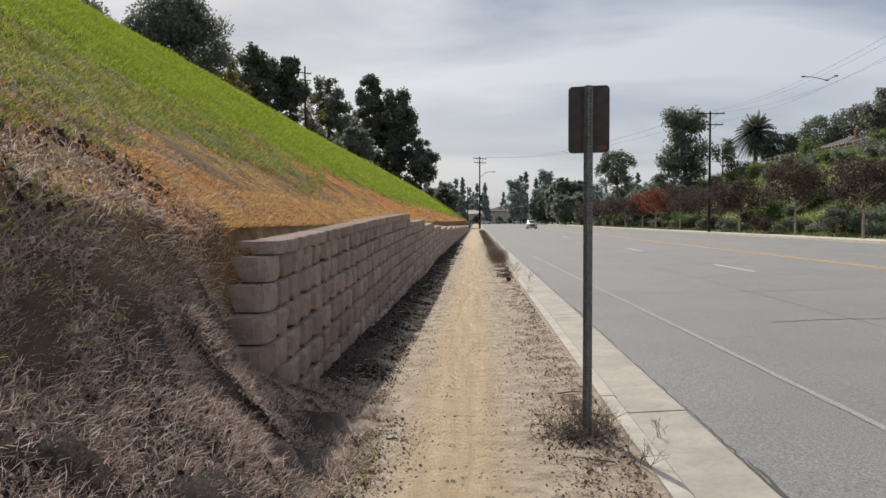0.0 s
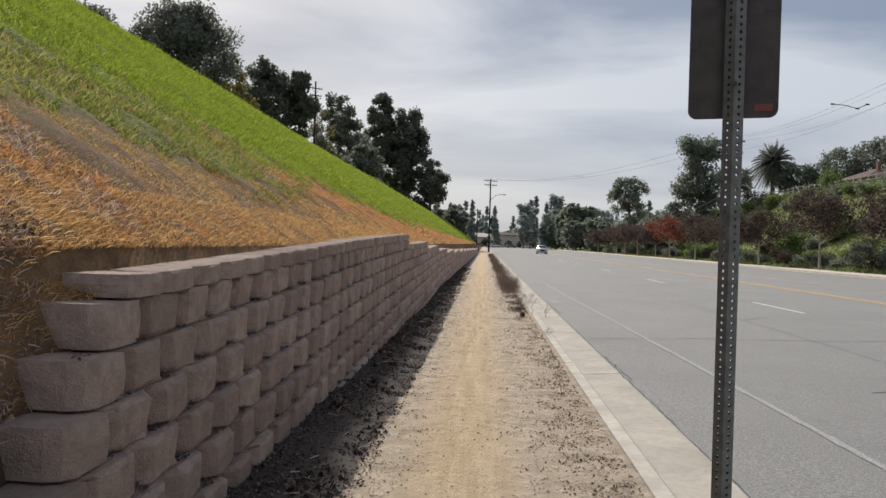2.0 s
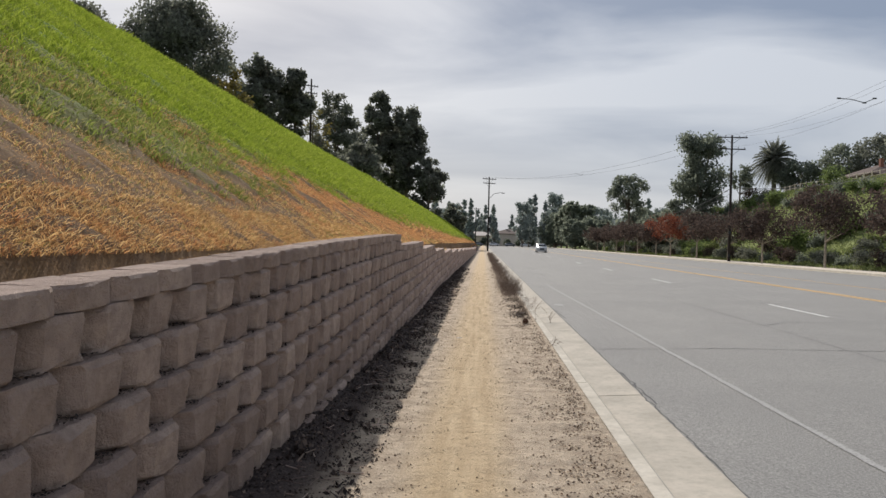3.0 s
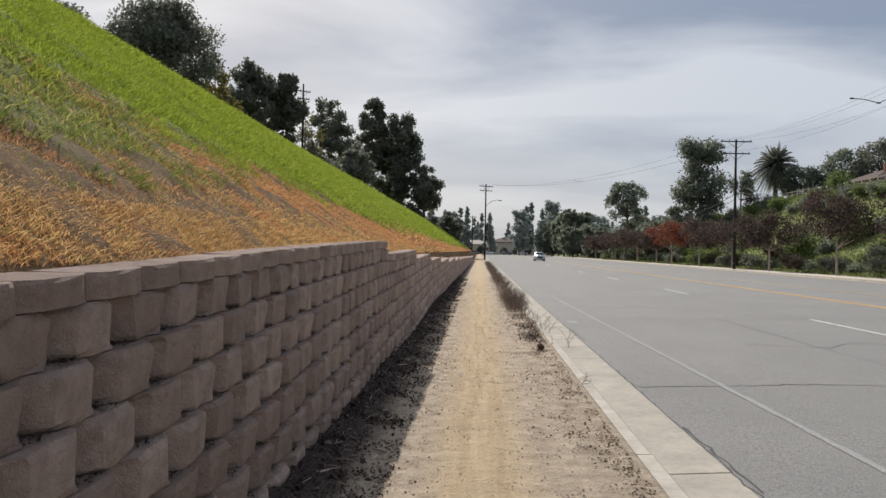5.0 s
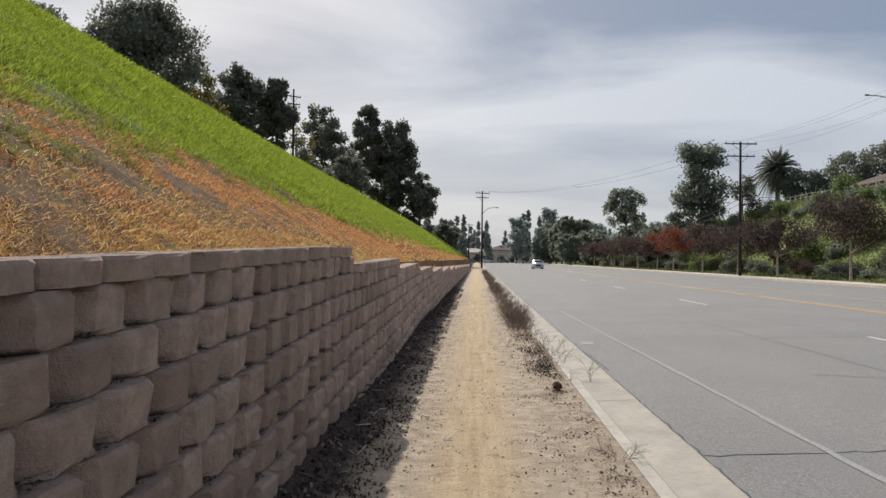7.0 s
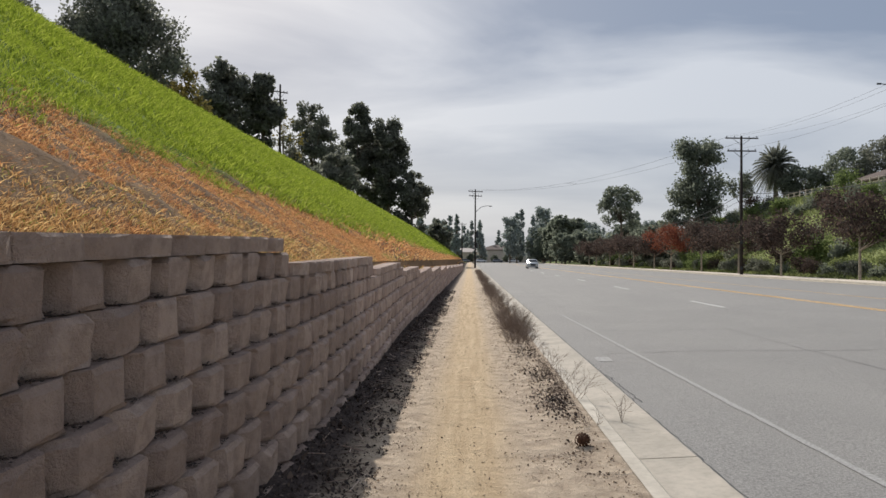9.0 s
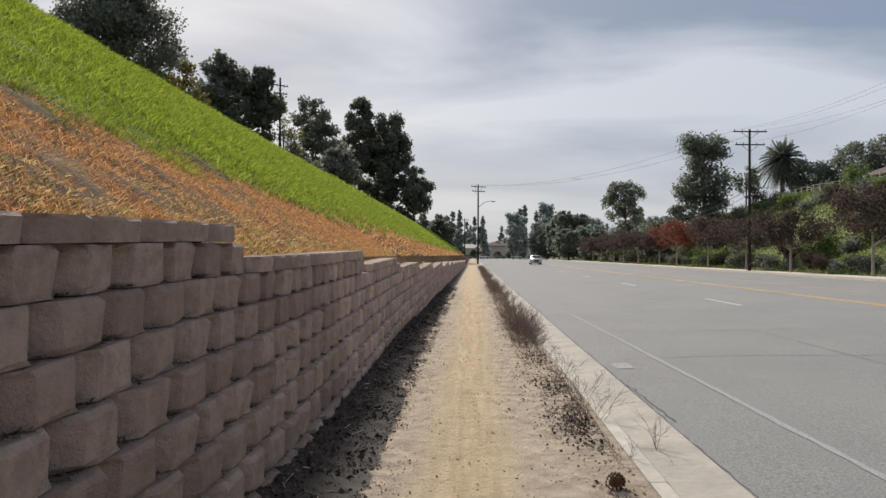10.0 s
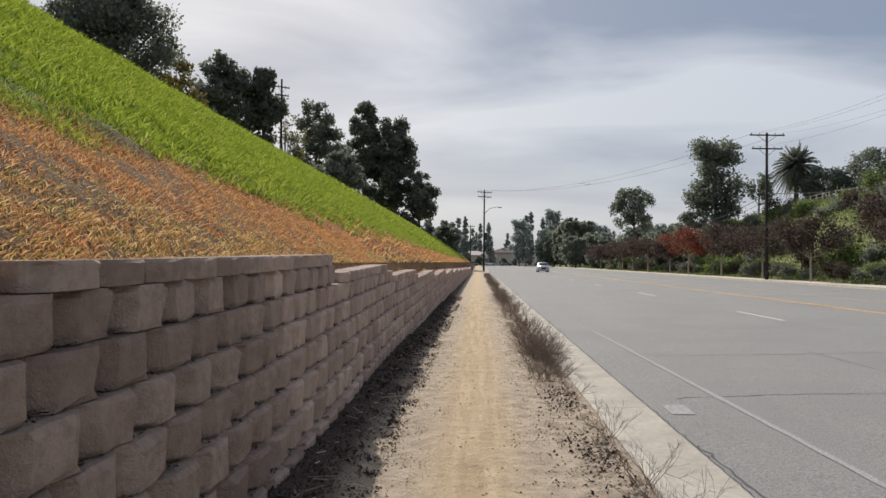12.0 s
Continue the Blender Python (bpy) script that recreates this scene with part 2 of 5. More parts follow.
def box(bm, x0, x1, y0, y1, z0, z1, bevel=0.0):
    made = bmesh.ops.create_cube(bm, size=1.0)["verts"]
    for v in made:
        v.co = Vector((x0 + (v.co.x + 0.5) * (x1 - x0), y0 + (v.co.y + 0.5) * (y1 - y0), z0 + (v.co.z + 0.5) * (z1 - z0)))
    if bevel:
        edges = {e for v in made for e in v.link_edges}
        bmesh.ops.bevel(bm, geom=list(edges), offset=bevel, segments=2, affect="EDGES")
    return bm


def tube(bm, pts, radii, sides=8, cap=True):
    """A tapered tube through pts."""
    rings = []
    pts = [Vector(p) for p in pts]
    for i, p in enumerate(pts):
        d = (pts[min(i + 1, len(pts) - 1)] - pts[max(i - 1, 0)]).normalized()
        a = d.orthogonal().normalized() if abs(d.z) < 0.9 else Vector((1, 0, 0)).cross(d).normalized()
        b = d.cross(a)
        rings.append([bm.verts.new(p + (a * math.cos(2 * math.pi * j / sides) + b * math.sin(2 * math.pi * j / sides)) * radii[i]) for j in range(sides)])
    for r0, r1 in zip(rings, rings[1:]):
        for j in range(sides):
            bm.faces.new((r0[j], r0[(j + 1) % sides], r1[(j + 1) % sides], r1[j]))
    if cap:
        bm.faces.new(rings[0][::-1])
        bm.faces.new(rings[-1])
    return bm


# ---- the lie of the land ----
RNG = np.random.default_rng(7)
STEPS = [18.4, 24.0, 28.8, 34.0, 40.6, 48.0, 56.0, 64.0, 72.0, 80.0, 88.0, 96.0, 104.0, 112.0]
WALL_START, WALL_END = 5.05, 122.0
COURSE, CAP, LONG = 0.2125, 0.118, 0.45
TOP = 1.183


def climb(y):
    """How far the courses have risen, y metres along."""
    return np.interp(y, [0, 6.2, 9.7, 12, 14.2, 17.8, 20, 24.1, 28.7, 33.9, 130], [0, 0.195, 0.305, 0.388, 0.45, 0.54, 0.565, 0.625, 0.719, 0.785, 2.78])


def wall_top(y):
    """Height of the wall's upper edge."""
    y = np.asarray(y, dtype=float)
    k = np.searchsorted(STEPS, y)
    return TOP + climb(y) - k * COURSE


def smooth(a, b, x):
    t = np.clip((x - a) / (b - a), 0, 1)  # a > b runs downwards
    return t * t * (3 - 2 * t)


def wobble(x, y, f, seed=0.0):
    return (np.sin(x * f * 1.7 + seed) * np.cos(y * f * 1.3 + 2 * seed) + np.sin((x + y) * f * 0.83 + 3 + seed) * np.sin((x - 1.6 * y) * f * 0.61 + seed)) * 0.5


def land(x, y):
    x, y = np.broadcast_arrays(np.asarray(x, float), np.asarray(y, float))
    X = -x
    crest = 10.6 - 1.05 * smooth(22, 46, y)
    # bank on the wall's side
    bank = 0.16 + 0.69 * np.minimum(X, crest) + 0.10 * np.clip(X - crest, 0, 40)
    bank = bank + 0.05 * wobble(x, y, 1.1) * smooth(2.0, 3.5, X)
    top = wall_top(np.maximum(y, 5.0)) - 0.035
    behind = np.maximum(bank, top - 0.1 * (X - 1.6))
    behind = np.where(X < 1.95, top, np.where(X < 2.6, np.maximum(bank, top), behind))
    cut = np.maximum(0, (0.86 + 0.11 * smooth(2.6, 5.4, y)) * (X - 0.78 - 0.2 * smooth(3.4, 4.8, y)))
    cut = cut + 1.1 * np.clip(X - 1.5, 0, 3) * smooth(2.6, 5.4, y)
    cut = np.minimum(cut, bank)
    t = smooth(5.7, 6.05, y + 0.5 * smooth(2.0, 2.5, X) * smooth(6.2, 5.4, y))
    t = np.maximum(t, 0.9 * smooth(4.2, 6.0, y) * smooth(2.05, 2.5, X))
    t = np.where(X > 1.8, np.maximum(t, smooth(1.9, 3.2, X)), t)
    left = cut * (1 - t) + behind * t
    # front of the wall the dirt runs level to its foot
    left = left - 0.3 * np.exp(-((X - 1.72) / 0.26) ** 2 - ((y - 5.4) / 0.4) ** 2)
    inwall = (y > 4.4) & (X < 1.72)
    foot = 0.10 * smooth(0.72, 1.25, X) + cut * (1 - smooth(4.4, 6.1, y))
    left = np.where(inwall, foot, left)
    fade = smooth(170, 330, y)
    left = left * (1 - fade) + fade * 0.0
    flat = 0.010 * wobble(x, y, 2.3, 1.0) * smooth(1.15, 0.8, x) - 0.002 + 0.012 * smooth(0.95, 1.15, x)
    z = np.where(X > 0.6, left + flat * smooth(1.2, 0.6, X), flat)
    # under the road
    z = np.where(x > 1.23, -0.45, z)
    # far side
    rise = smooth(31.5, 52, x) * 11.2
    rise = rise * (1 - 0.85 * smooth(135, 215, y)) * smooth(-60, 20, y)
    far = 0.02 + rise + 0.25 * wobble(x, y, 0.25) * smooth(33, 38, x)
    z = np.where(x > 28.0, far, z)
    z = np.where(x > 52, far + 0.05 * np.clip(x - 52, 0, 60), z)
    return z


def spread(*runs):
    out = []
    for a, b, s in runs:
        out.extend(np.arange(a, b - 1e-6, s))
    out.append(runs[-1][1])
    return np.array(out)


def thatch_edge(y):
    """How far up the cut the grey mown stems reach."""
    return np.interp(y, [0, 3, 4, 4.8, 5.3, 6.2], [2.35, 2.3, 2.15, 2.0, 1.8, 1.65])


def build_ground():
    xs = spread((-1500, -300, 300), (-300, -60, 30), (-60, -20, 5), (-20, -11.5, 0.6), (-11.5, -5, 0.25), (-5, -2.1, 0.14), (-2.1, -1.5, 0.06), (-1.5, 1.2, 0.1), (1.2, 1.25, 0.025), (1.25, 28.0, 3.34375), (28.0, 28.06, 0.06), (28.06, 60, 1.2), (60, 120, 8), (120, 1600, 200))
    ys = spread((-400, -40, 60), (-40, -3, 3), (-3, 4.8, 0.12), (4.8, 5.8, 0.06), (5.8, 30, 0.12), (30, 60, 0.4), (60, 240, 3), (240, 500, 20), (500, 3000, 250))
    gx, gy = np.meshgrid(xs, ys, indexing="ij")
    z = land(gx, gy)
    thatch = smooth(0.55, 1.0, -gx) * smooth(0.3, -0.3, -gx + 0.3 * wobble(gx, gy, 2.2, 7) - thatch_edge(gy)) * smooth(6.4, 5.7, gy)
    rough = np.random.default_rng(3).normal(0, 1, z.shape)
    rough = (rough + np.roll(rough, 1, 0) + np.roll(rough, 1, 1) + np.roll(rough, (1, 1), (0, 1))) / 2
    lump = np.maximum(0, wobble(gx, gy, 5.2, 5) + 0.7 * wobble(gx, gy, 9.1, 6))
    z = z + 0.07 * lump * thatch + (0.06 * np.maximum(0, wobble(gx, gy, 2.6, 15)) + 0.03 * lump * (gy < 25)) * smooth(2.2, 3.0, -gx) * (gx > -9) * (gy < 40)
    z = z + rough * (0.035 * thatch + 0.006 * ((gx < 1.12) & (gx > -1.5)) + 0.012 * (gx < -2) * (gx > -11))
    co = np.stack([gx, gy, z], -1).reshape(-1, 3)
    nx, ny = gx.shape
    i = (np.arange(nx - 1)[:, None] * ny + np.arange(ny - 1)[None, :]).ravel()
    faces = np.stack([i, i + ny, i + ny + 1, i + 1], -1)
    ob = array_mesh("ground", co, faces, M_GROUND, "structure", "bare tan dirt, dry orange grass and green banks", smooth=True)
    X = -gx
    edge = green_edge(gy)
    n = 0.35 * wobble(gx, gy, 2.0, 4) + 0.25 * wobble(gx, gy, 5.1, 2)
    green = smooth(edge - 0.5, edge + 0.4, X + n)
    green = np.where(gx > 30.5, 0.75 * smooth(30.5, 33, gx), green)
    green = np.where(gy > 320, 0.8, green) * ((gx < -1.5) | (gx > 28))
    pe = patchy_edge(gy)
    green = np.maximum(green, 0.55 * smooth(pe - 0.3, pe + 0.5, X + n) * (gx < -1.5) * (gy < 22))
    dry = smooth(1.6, 1.9, X) * (1 - 0.6 * thatch)
    # the band at the wall's foot holds litter and painted-in wall shade
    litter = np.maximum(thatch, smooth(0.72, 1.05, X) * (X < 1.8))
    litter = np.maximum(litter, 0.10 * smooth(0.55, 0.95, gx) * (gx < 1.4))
    track = smooth(0.52, 0.15, np.abs(gx + 0.02 + 0.06 * wobble(gx * 0, gy, 0.9)))
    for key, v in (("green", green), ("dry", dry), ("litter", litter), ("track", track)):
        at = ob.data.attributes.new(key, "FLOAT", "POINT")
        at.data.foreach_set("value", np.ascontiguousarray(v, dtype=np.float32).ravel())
    return ob


def green_edge(y):
    """How far up the bank the green turf begins."""
    return np.interp(y, [0, 5, 9, 11, 15, 16.5, 20, 22.5, 30, 60, 120], [7.5, 6.5, 5.6, 5.2, 4.9, 4.4, 4.0, 3.8, 3.3, 3.0, 2.8])


def patchy_edge(y):
    return np.interp(y, [0, 4, 12, 15, 18, 22], [3.6, 3.4, 3.1, 3.6, 4.0, 4.2])


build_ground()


# ---- road ----
def strip(name, x0, x1, y0, y1, z, th, mat, parent=None, kind="", label="", step=0.0, rx=None):
    bm = bmesh.new()
    if step:
        n = int((y1 - y0) / step)
        for k in range(n):
            box(bm, x0, x1, y0 + k * step, y0 + (k + 1) * step, z - th, z)
    else:
        box(bm, x0, x1, y0, y1, z - th, z)
    return part(name, bm, mat, parent, label, kind)


def road_z(x):
    return np.interp(np.asarray(x, float), [1.97, 4.0, 8.6, 13.2, 22.0, 27.4], [-0.122, -0.09, -0.035, -0.005, -0.015, -0.11])


def build_road():
    xs = np.concatenate([[1.97, 2.0], np.linspace(2.4, 27.0, 42), [27.4]])
    ys = spread((-60, 0, 5), (0, 40, 0.5), (40, 400, 8), (400, 1200, 100))
    gx, gy = np.meshgrid(xs, ys, indexing="ij")
    z = road_z(gx) + 0.006 * wobble(gx, gy, 0.8, 2)
    nx, ny = gx.shape
    i = (np.arange(nx - 1)[:, None] * ny + np.arange(ny - 1)[None, :]).ravel()
    faces = np.stack([i, i + ny, i + ny + 1, i + 1], -1)
    return array_mesh("road", np.stack([gx, gy, z], -1).reshape(-1, 3), faces, M_ASPHALT, "structure", "worn grey asphalt road", smooth=True)


road = build_road()


def painted(name, x, w, y0, y1, mat, label, seg=4.0, ragged=0.0, drift=0.0):
    """A line of paint laid on the road."""
    ys = np.arange(y0, y1 + 1e-6, seg)
    rng = np.random.default_rng(int(x * 10) + int(y0))
    jl, jr = rng.normal(0, ragged, len(ys)), rng.normal(0, ragged, len(ys))
    shift = drift * ys
    L, R = x - w / 2 + jl + shift, x + w / 2 + jr + shift
    co = np.concatenate([np.stack([L, ys, road_z(L) + 0.006 * wobble(L, ys, 0.8, 2) + 0.006], -1), np.stack([R, ys, road_z(R) + 0.006 * wobble(R, ys, 0.8, 2) + 0.006], -1)])
    n = len(ys)
    i = np.arange(n - 1)
    return array_mesh(name, co, np.stack([i, i + n, i + n + 1, i + 1], -1), mat, "structure", label, parent=road)


painted("edge_line", 3.46, 0.075, -20, 34, M_WORN, "faded white edge line", 0.2, 0.006, -0.0195)
for k in range(-2, 18):
    painted("lane_dash", 8.6, 0.11, 22.24 + 14.8 * k, 26.15 + 14.8 * k, M_WHITE, "white lane dash", 0.46, 0.003)
painted("yellow_line", 12.95, 0.13, -20, 300, M_YELLOW, "yellow centre line", 0.5, 0.003)
painted("yellow_line", 13.20, 0.12, -20, 300, M_YELLOW, "yellow centre line", 0.5, 0.003)
painted("yellow_line", 17.0, 0.10, -20, 300, M_YELLOW, "yellow centre line", 0.5, 0.003)


def build_kerb():
    y = -12.0
    kerb = tagged(new("kerb"), label="weathered pale concrete kerb along the dirt path", category="kerb", kind="structure")
    gutter = tagged(new("gutter"), label="pale concrete gutter slabs with open joints", category="gutter", kind="structure")
    bm = bmesh.new()
    prof = [(1.19, -0.5), (1.19, 0.0), (1.345, 0.005), (1.37, -0.015), (1.395, -0.165), (1.395, -0.5)]
    rows = [[bm.verts.new((px, s * 6.13, pz)) for px, pz in prof] for s in (0, 1)]
    for a in range(len(prof) - 1):
        bm.faces.new((rows[0][a], rows[1][a], rows[1][a + 1], rows[0][a + 1]))
    bm.faces.new(rows[0])
    bm.faces.new(rows[1][::-1])
    me = bpy.data.meshes.new("kerb_stone")
    bm.to_mesh(me)
    bm.free()
    bm = bmesh.new()
    box(bm, 1.396, 1.975, 0, 6.135, -0.5, -0.12, 0.006)
    for v in bm.verts:
        if v.co.z > -0.3:
            v.co.z -= 0.035 * (1.975 - v.co.x) / 0.58
    mg = bpy.data.meshes.new("gutter_slab")
    bm.to_mesh(mg)
    bm.free()
    for k in range(40):
        for m, par, mat, nm in ((me, kerb, M_KERB, "kerb_stone"), (mg, gutter, M_GUTTER, "gutter_slab")):
            ob = link_mesh(nm, m, mat, par)
            ob.location = (0.006 * math.sin(k * 2.1) if nm == "kerb_stone" else 0, -18.25 + 6.15 * k, 0.003 * math.sin(k * 5.3))


build_kerb()
# far side of the road
strip("kerb_far", 27.4, 27.6, -60, 600, 0.04, 0.5, M_KERB, None, "structure", "pale kerb of the far sidewalk")
strip("gutter_far", 26.8, 27.4, -60, 600, -0.105, 0.3, M_GUTTER, None, "structure", "concrete gutter on the far side")
far_walk = tagged(new("sidewalk"), label="pale concrete sidewalk under the street trees", category="sidewalk", kind="structure")
_me = None
for k in range(100):
    if _me is None:
        _o = strip("walk_slab", 27.61, 30.4, 0, 2.98, 0.05, 0.3, M_WALK, far_walk)
        _me = _o.data
    else:
        _o = link_mesh("walk_slab", _me, M_WALK, far_walk)
    _o.location = (0, 20 + 3.0 * k, 0)


# ---- retaining wall ----
def block_mesh(seed, high, long=LONG, end=False, deep=0.30):
    """A split-face block: bulging front with slanted cheeks. Its face looks along +x from x = 0, its length lies along y."""
    rng = np.random.default_rng(seed)
    bm = bmesh.new()
    ny, nz = 7, 4
    us = [0.0, 0.03, 0.24, 0.5, 0.80, 0.96, 1.0]
    vs = [0.0, 0.12, 0.86, 1.0]
    grid = []
    for u in us:
        col = []
        for v in vs:
            cheek = 0.115 * max(0, 0.24 - u) / 0.24 + 0.075 * (max(0, u - 0.80) / 0.20) ** 1.3 + 0.03 * ((u < 0.01) + (u > 0.99))
            if high > 0.15:
                lip = 0.016 * (v > 0.95) + 0.012 * (v < 0.05)
                jit = rng.normal(0, 0.010)
            else:
                lip, jit, cheek = 0.004 * (v > 0.95), rng.normal(0, 0.003), cheek * 0.5
            edge = 0.006 if high > 0.15 else 0.003
            yy = edge + u * (long - 2 * edge)
            if end:
                cheek = 0.10 * (max(0, u - 0.8) / 0.2) ** 1.1
            if 0.1 < u < 0.9:
                yy += rng.normal(0, 0.016)
            dz = rng.normal(0, 0.003) if high > 0.15 else 0
            col.append(bm.verts.new((-cheek - lip + jit, yy, 0.002 + v * (high - 0.006) + (dz if 0.1 < v < 0.9 else 0))))
        grid.append(col)
    for a in range(ny - 1):
        for b in range(nz - 1):
            bm.faces.new((grid[a][b], grid[a + 1][b], grid[a + 1][b + 1], grid[a][b + 1]))
    back = []
    for u, taper in ((0, 1), (1, -1)):
        yb = u * long + taper * (0.012 if end else 0.03)
        back.append([bm.verts.new((-deep, yb, 0.002)), bm.verts.new((-deep, yb, high - 0.004))])
    top = [c[-1] for c in grid]
    bot = [c[0] for c in grid]
    bm.faces.new(top + [back[1][1], back[0][1]])
    bm.faces.new([back[0][0], back[1][0]] + bot[::-1])
    bm.faces.new([back[0][1], back[0][0]] + grid[0])
    bm.faces.new(grid[-1][::-1] + [back[1][0], back[1][1]])
    bm.faces.new((back[0][0], back[0][1], back[1][1], back[1][0]))
    bmesh.ops.recalc_face_normals(bm, faces=bm.faces)
    me = bpy.data.meshes.new("block")
    bm.to_mesh(me)
    bm.free()
    me.materials.append(M_BLOCK)
    return me


def face_x(i):
    return -1.555 + 0.047 * i


def bow(y):
    """The wall draws back slightly beyond its first stretch."""
    return -0.1 * float(smooth(18, 28, y))


def build_wall():
    wall = tagged(new("retaining_wall"), label="brown split-face concrete block retaining wall, stepped along its top, holding back the dry grass bank", category="retaining wall", kind="structure")
    full = [block_mesh(s, COURSE) for s in range(9)]
    caps = [block_mesh(50 + s, CAP) for s in range(4)]
    spots = []
    ends = [STEPS[0]] + STEPS[1:] + [WALL_END]
    corners = []

    def height(y, i):
        return TOP - CAP + float(climb(y + 0.22)) - COURSE * i

    first = (6.10, 5.875, 5.65, 5.425)
    for i in range(0, len(ends) + 9):
        y = first[i] if i < 4 else 5.65 - 0.225 * (i % 2)
        if i >= 10:
            y += LONG * math.ceil((ends[i - 10] - y) / LONG)
        y1 = ends[min(i, len(ends) - 1)] + (LONG if i < len(ends) - 1 else 0)
        if i < 4:
            corners.append((y, height(y, i + 1), face_x(i)))
        while y + 0.2 < y1:
            z = height(y, i + 1)
            if z + COURSE > -0.02:
                spots.append((y, z, face_x(i) + bow(y), False))
            y += LONG
    for k, y1 in enumerate(ends):
        y = 6.30 if k == 0 else 6.14 + LONG * math.ceil((ends[k - 1] + 0.3 - 6.14) / LONG)
        if k == 0:
            corner_cap = (y, height(y, 0), face_x(0) + 0.012)
        while y + 0.3 < y1:
            spots.append((y, height(y, k), face_x(k) + 0.012 + bow(y), True))
            y += LONG
    spots.sort(key=lambda s: (abs(s[0] - 10.0) if s[0] < 10 else (s[0] - 10.0) * 0.8))
    rng = np.random.default_rng(5)
    near, far = spots[:294], spots[294:]
    # along the wall the courses climb gently
    def tilt_at(y):
        return math.degrees(math.atan(float(climb(y + 0.5) - climb(y)) / 0.5))

    for j, (y, z, fx) in enumerate(corners + [corner_cap]):
        bm = bmesh.new()
        high = COURSE if j < 4 else CAP
        out = [(0.0, 0.296), (0.0, 0.075), (-0.035, 0.02), (-0.10, 0.0), (-0.36, 0.015), (-0.36, 0.296)]
        low = [bm.verts.new((px - 0.006, py, 0.002)) for px, py in out]
        mid = [bm.verts.new((px + 0.004, py - 0.003 * (k in (3, 4)), high * 0.55)) for k, (px, py) in enumerate(out)]
        high_ring = [bm.verts.new((px - 0.008, py + 0.006 * (k in (2, 3, 4)), high - 0.005)) for k, (px, py) in enumerate(out)]
        for lo_, hi_ in ((low, mid), (mid, high_ring)):
            for k in range(6):
                bm.faces.new((lo_[k], lo_[(k + 1) % 6], hi_[(k + 1) % 6], hi_[k]))
        bm.faces.new(low)
        bm.faces.new(high_ring)
        bmesh.ops.recalc_face_normals(bm, faces=bm.faces)
        ob = part("corner_block", bm, M_BLOCK, wall)
        ob.matrix_basis = pose(fx, y - 0.30, z, 0, 0, 1.5 * math.sin(j * 3))
    for y, z, fx, cap in near:
        me = caps[rng.integers(4)] if cap else full[rng.integers(9)]
        ob = link_mesh("cap_block" if cap else "block", me, None, wall)
        ob.matrix_basis = pose(fx + rng.normal(0, 0.005), y, z, tilt_at(y), rng.normal(0, 0.5), rng.normal(0, 0.9))
    co, fs, base = [], [], 0
    bm = bmesh.new()
    for y, z, fx, cap in far:
        me = caps[rng.integers(4)] if cap else full[rng.integers(9)]
        m = pose(fx + rng.normal(0, 0.005), y, z, tilt_at(y), 0, rng.normal(0, 0.9))
        n0 = len(bm.verts)
        vs = [bm.verts.new(m @ v.co) for v in me.vertices]
        for p in me.polygons:
            bm.faces.new([vs[j] for j in p.vertices])
    part("block_rest", bm, M_BLOCK_FAR, wall, kind="stuff")
    return spots


def make_block_far():
    m = Mat("split-face concrete block, joined", 0.93, 0, 0.2)
    tone = m.ramp(m.island(), (0.0, (0.33, 0.245, 0.21)), (0.5, (0.42, 0.32, 0.275)), (1.0, (0.50, 0.385, 0.33)))
    c = m.mix(m.mathop("MULTIPLY", m.noise(7, 5, 0.65, 0.42, 0.65), 0.5), tone, (0.23, 0.17, 0.15))
    m.base(c)
    m.bump(m.noise(22, 5, 0.65, 0.3, 0.7), 0.6, 0.012)
    return m.m


M_BLOCK_FAR = make_block_far()
build_wall()


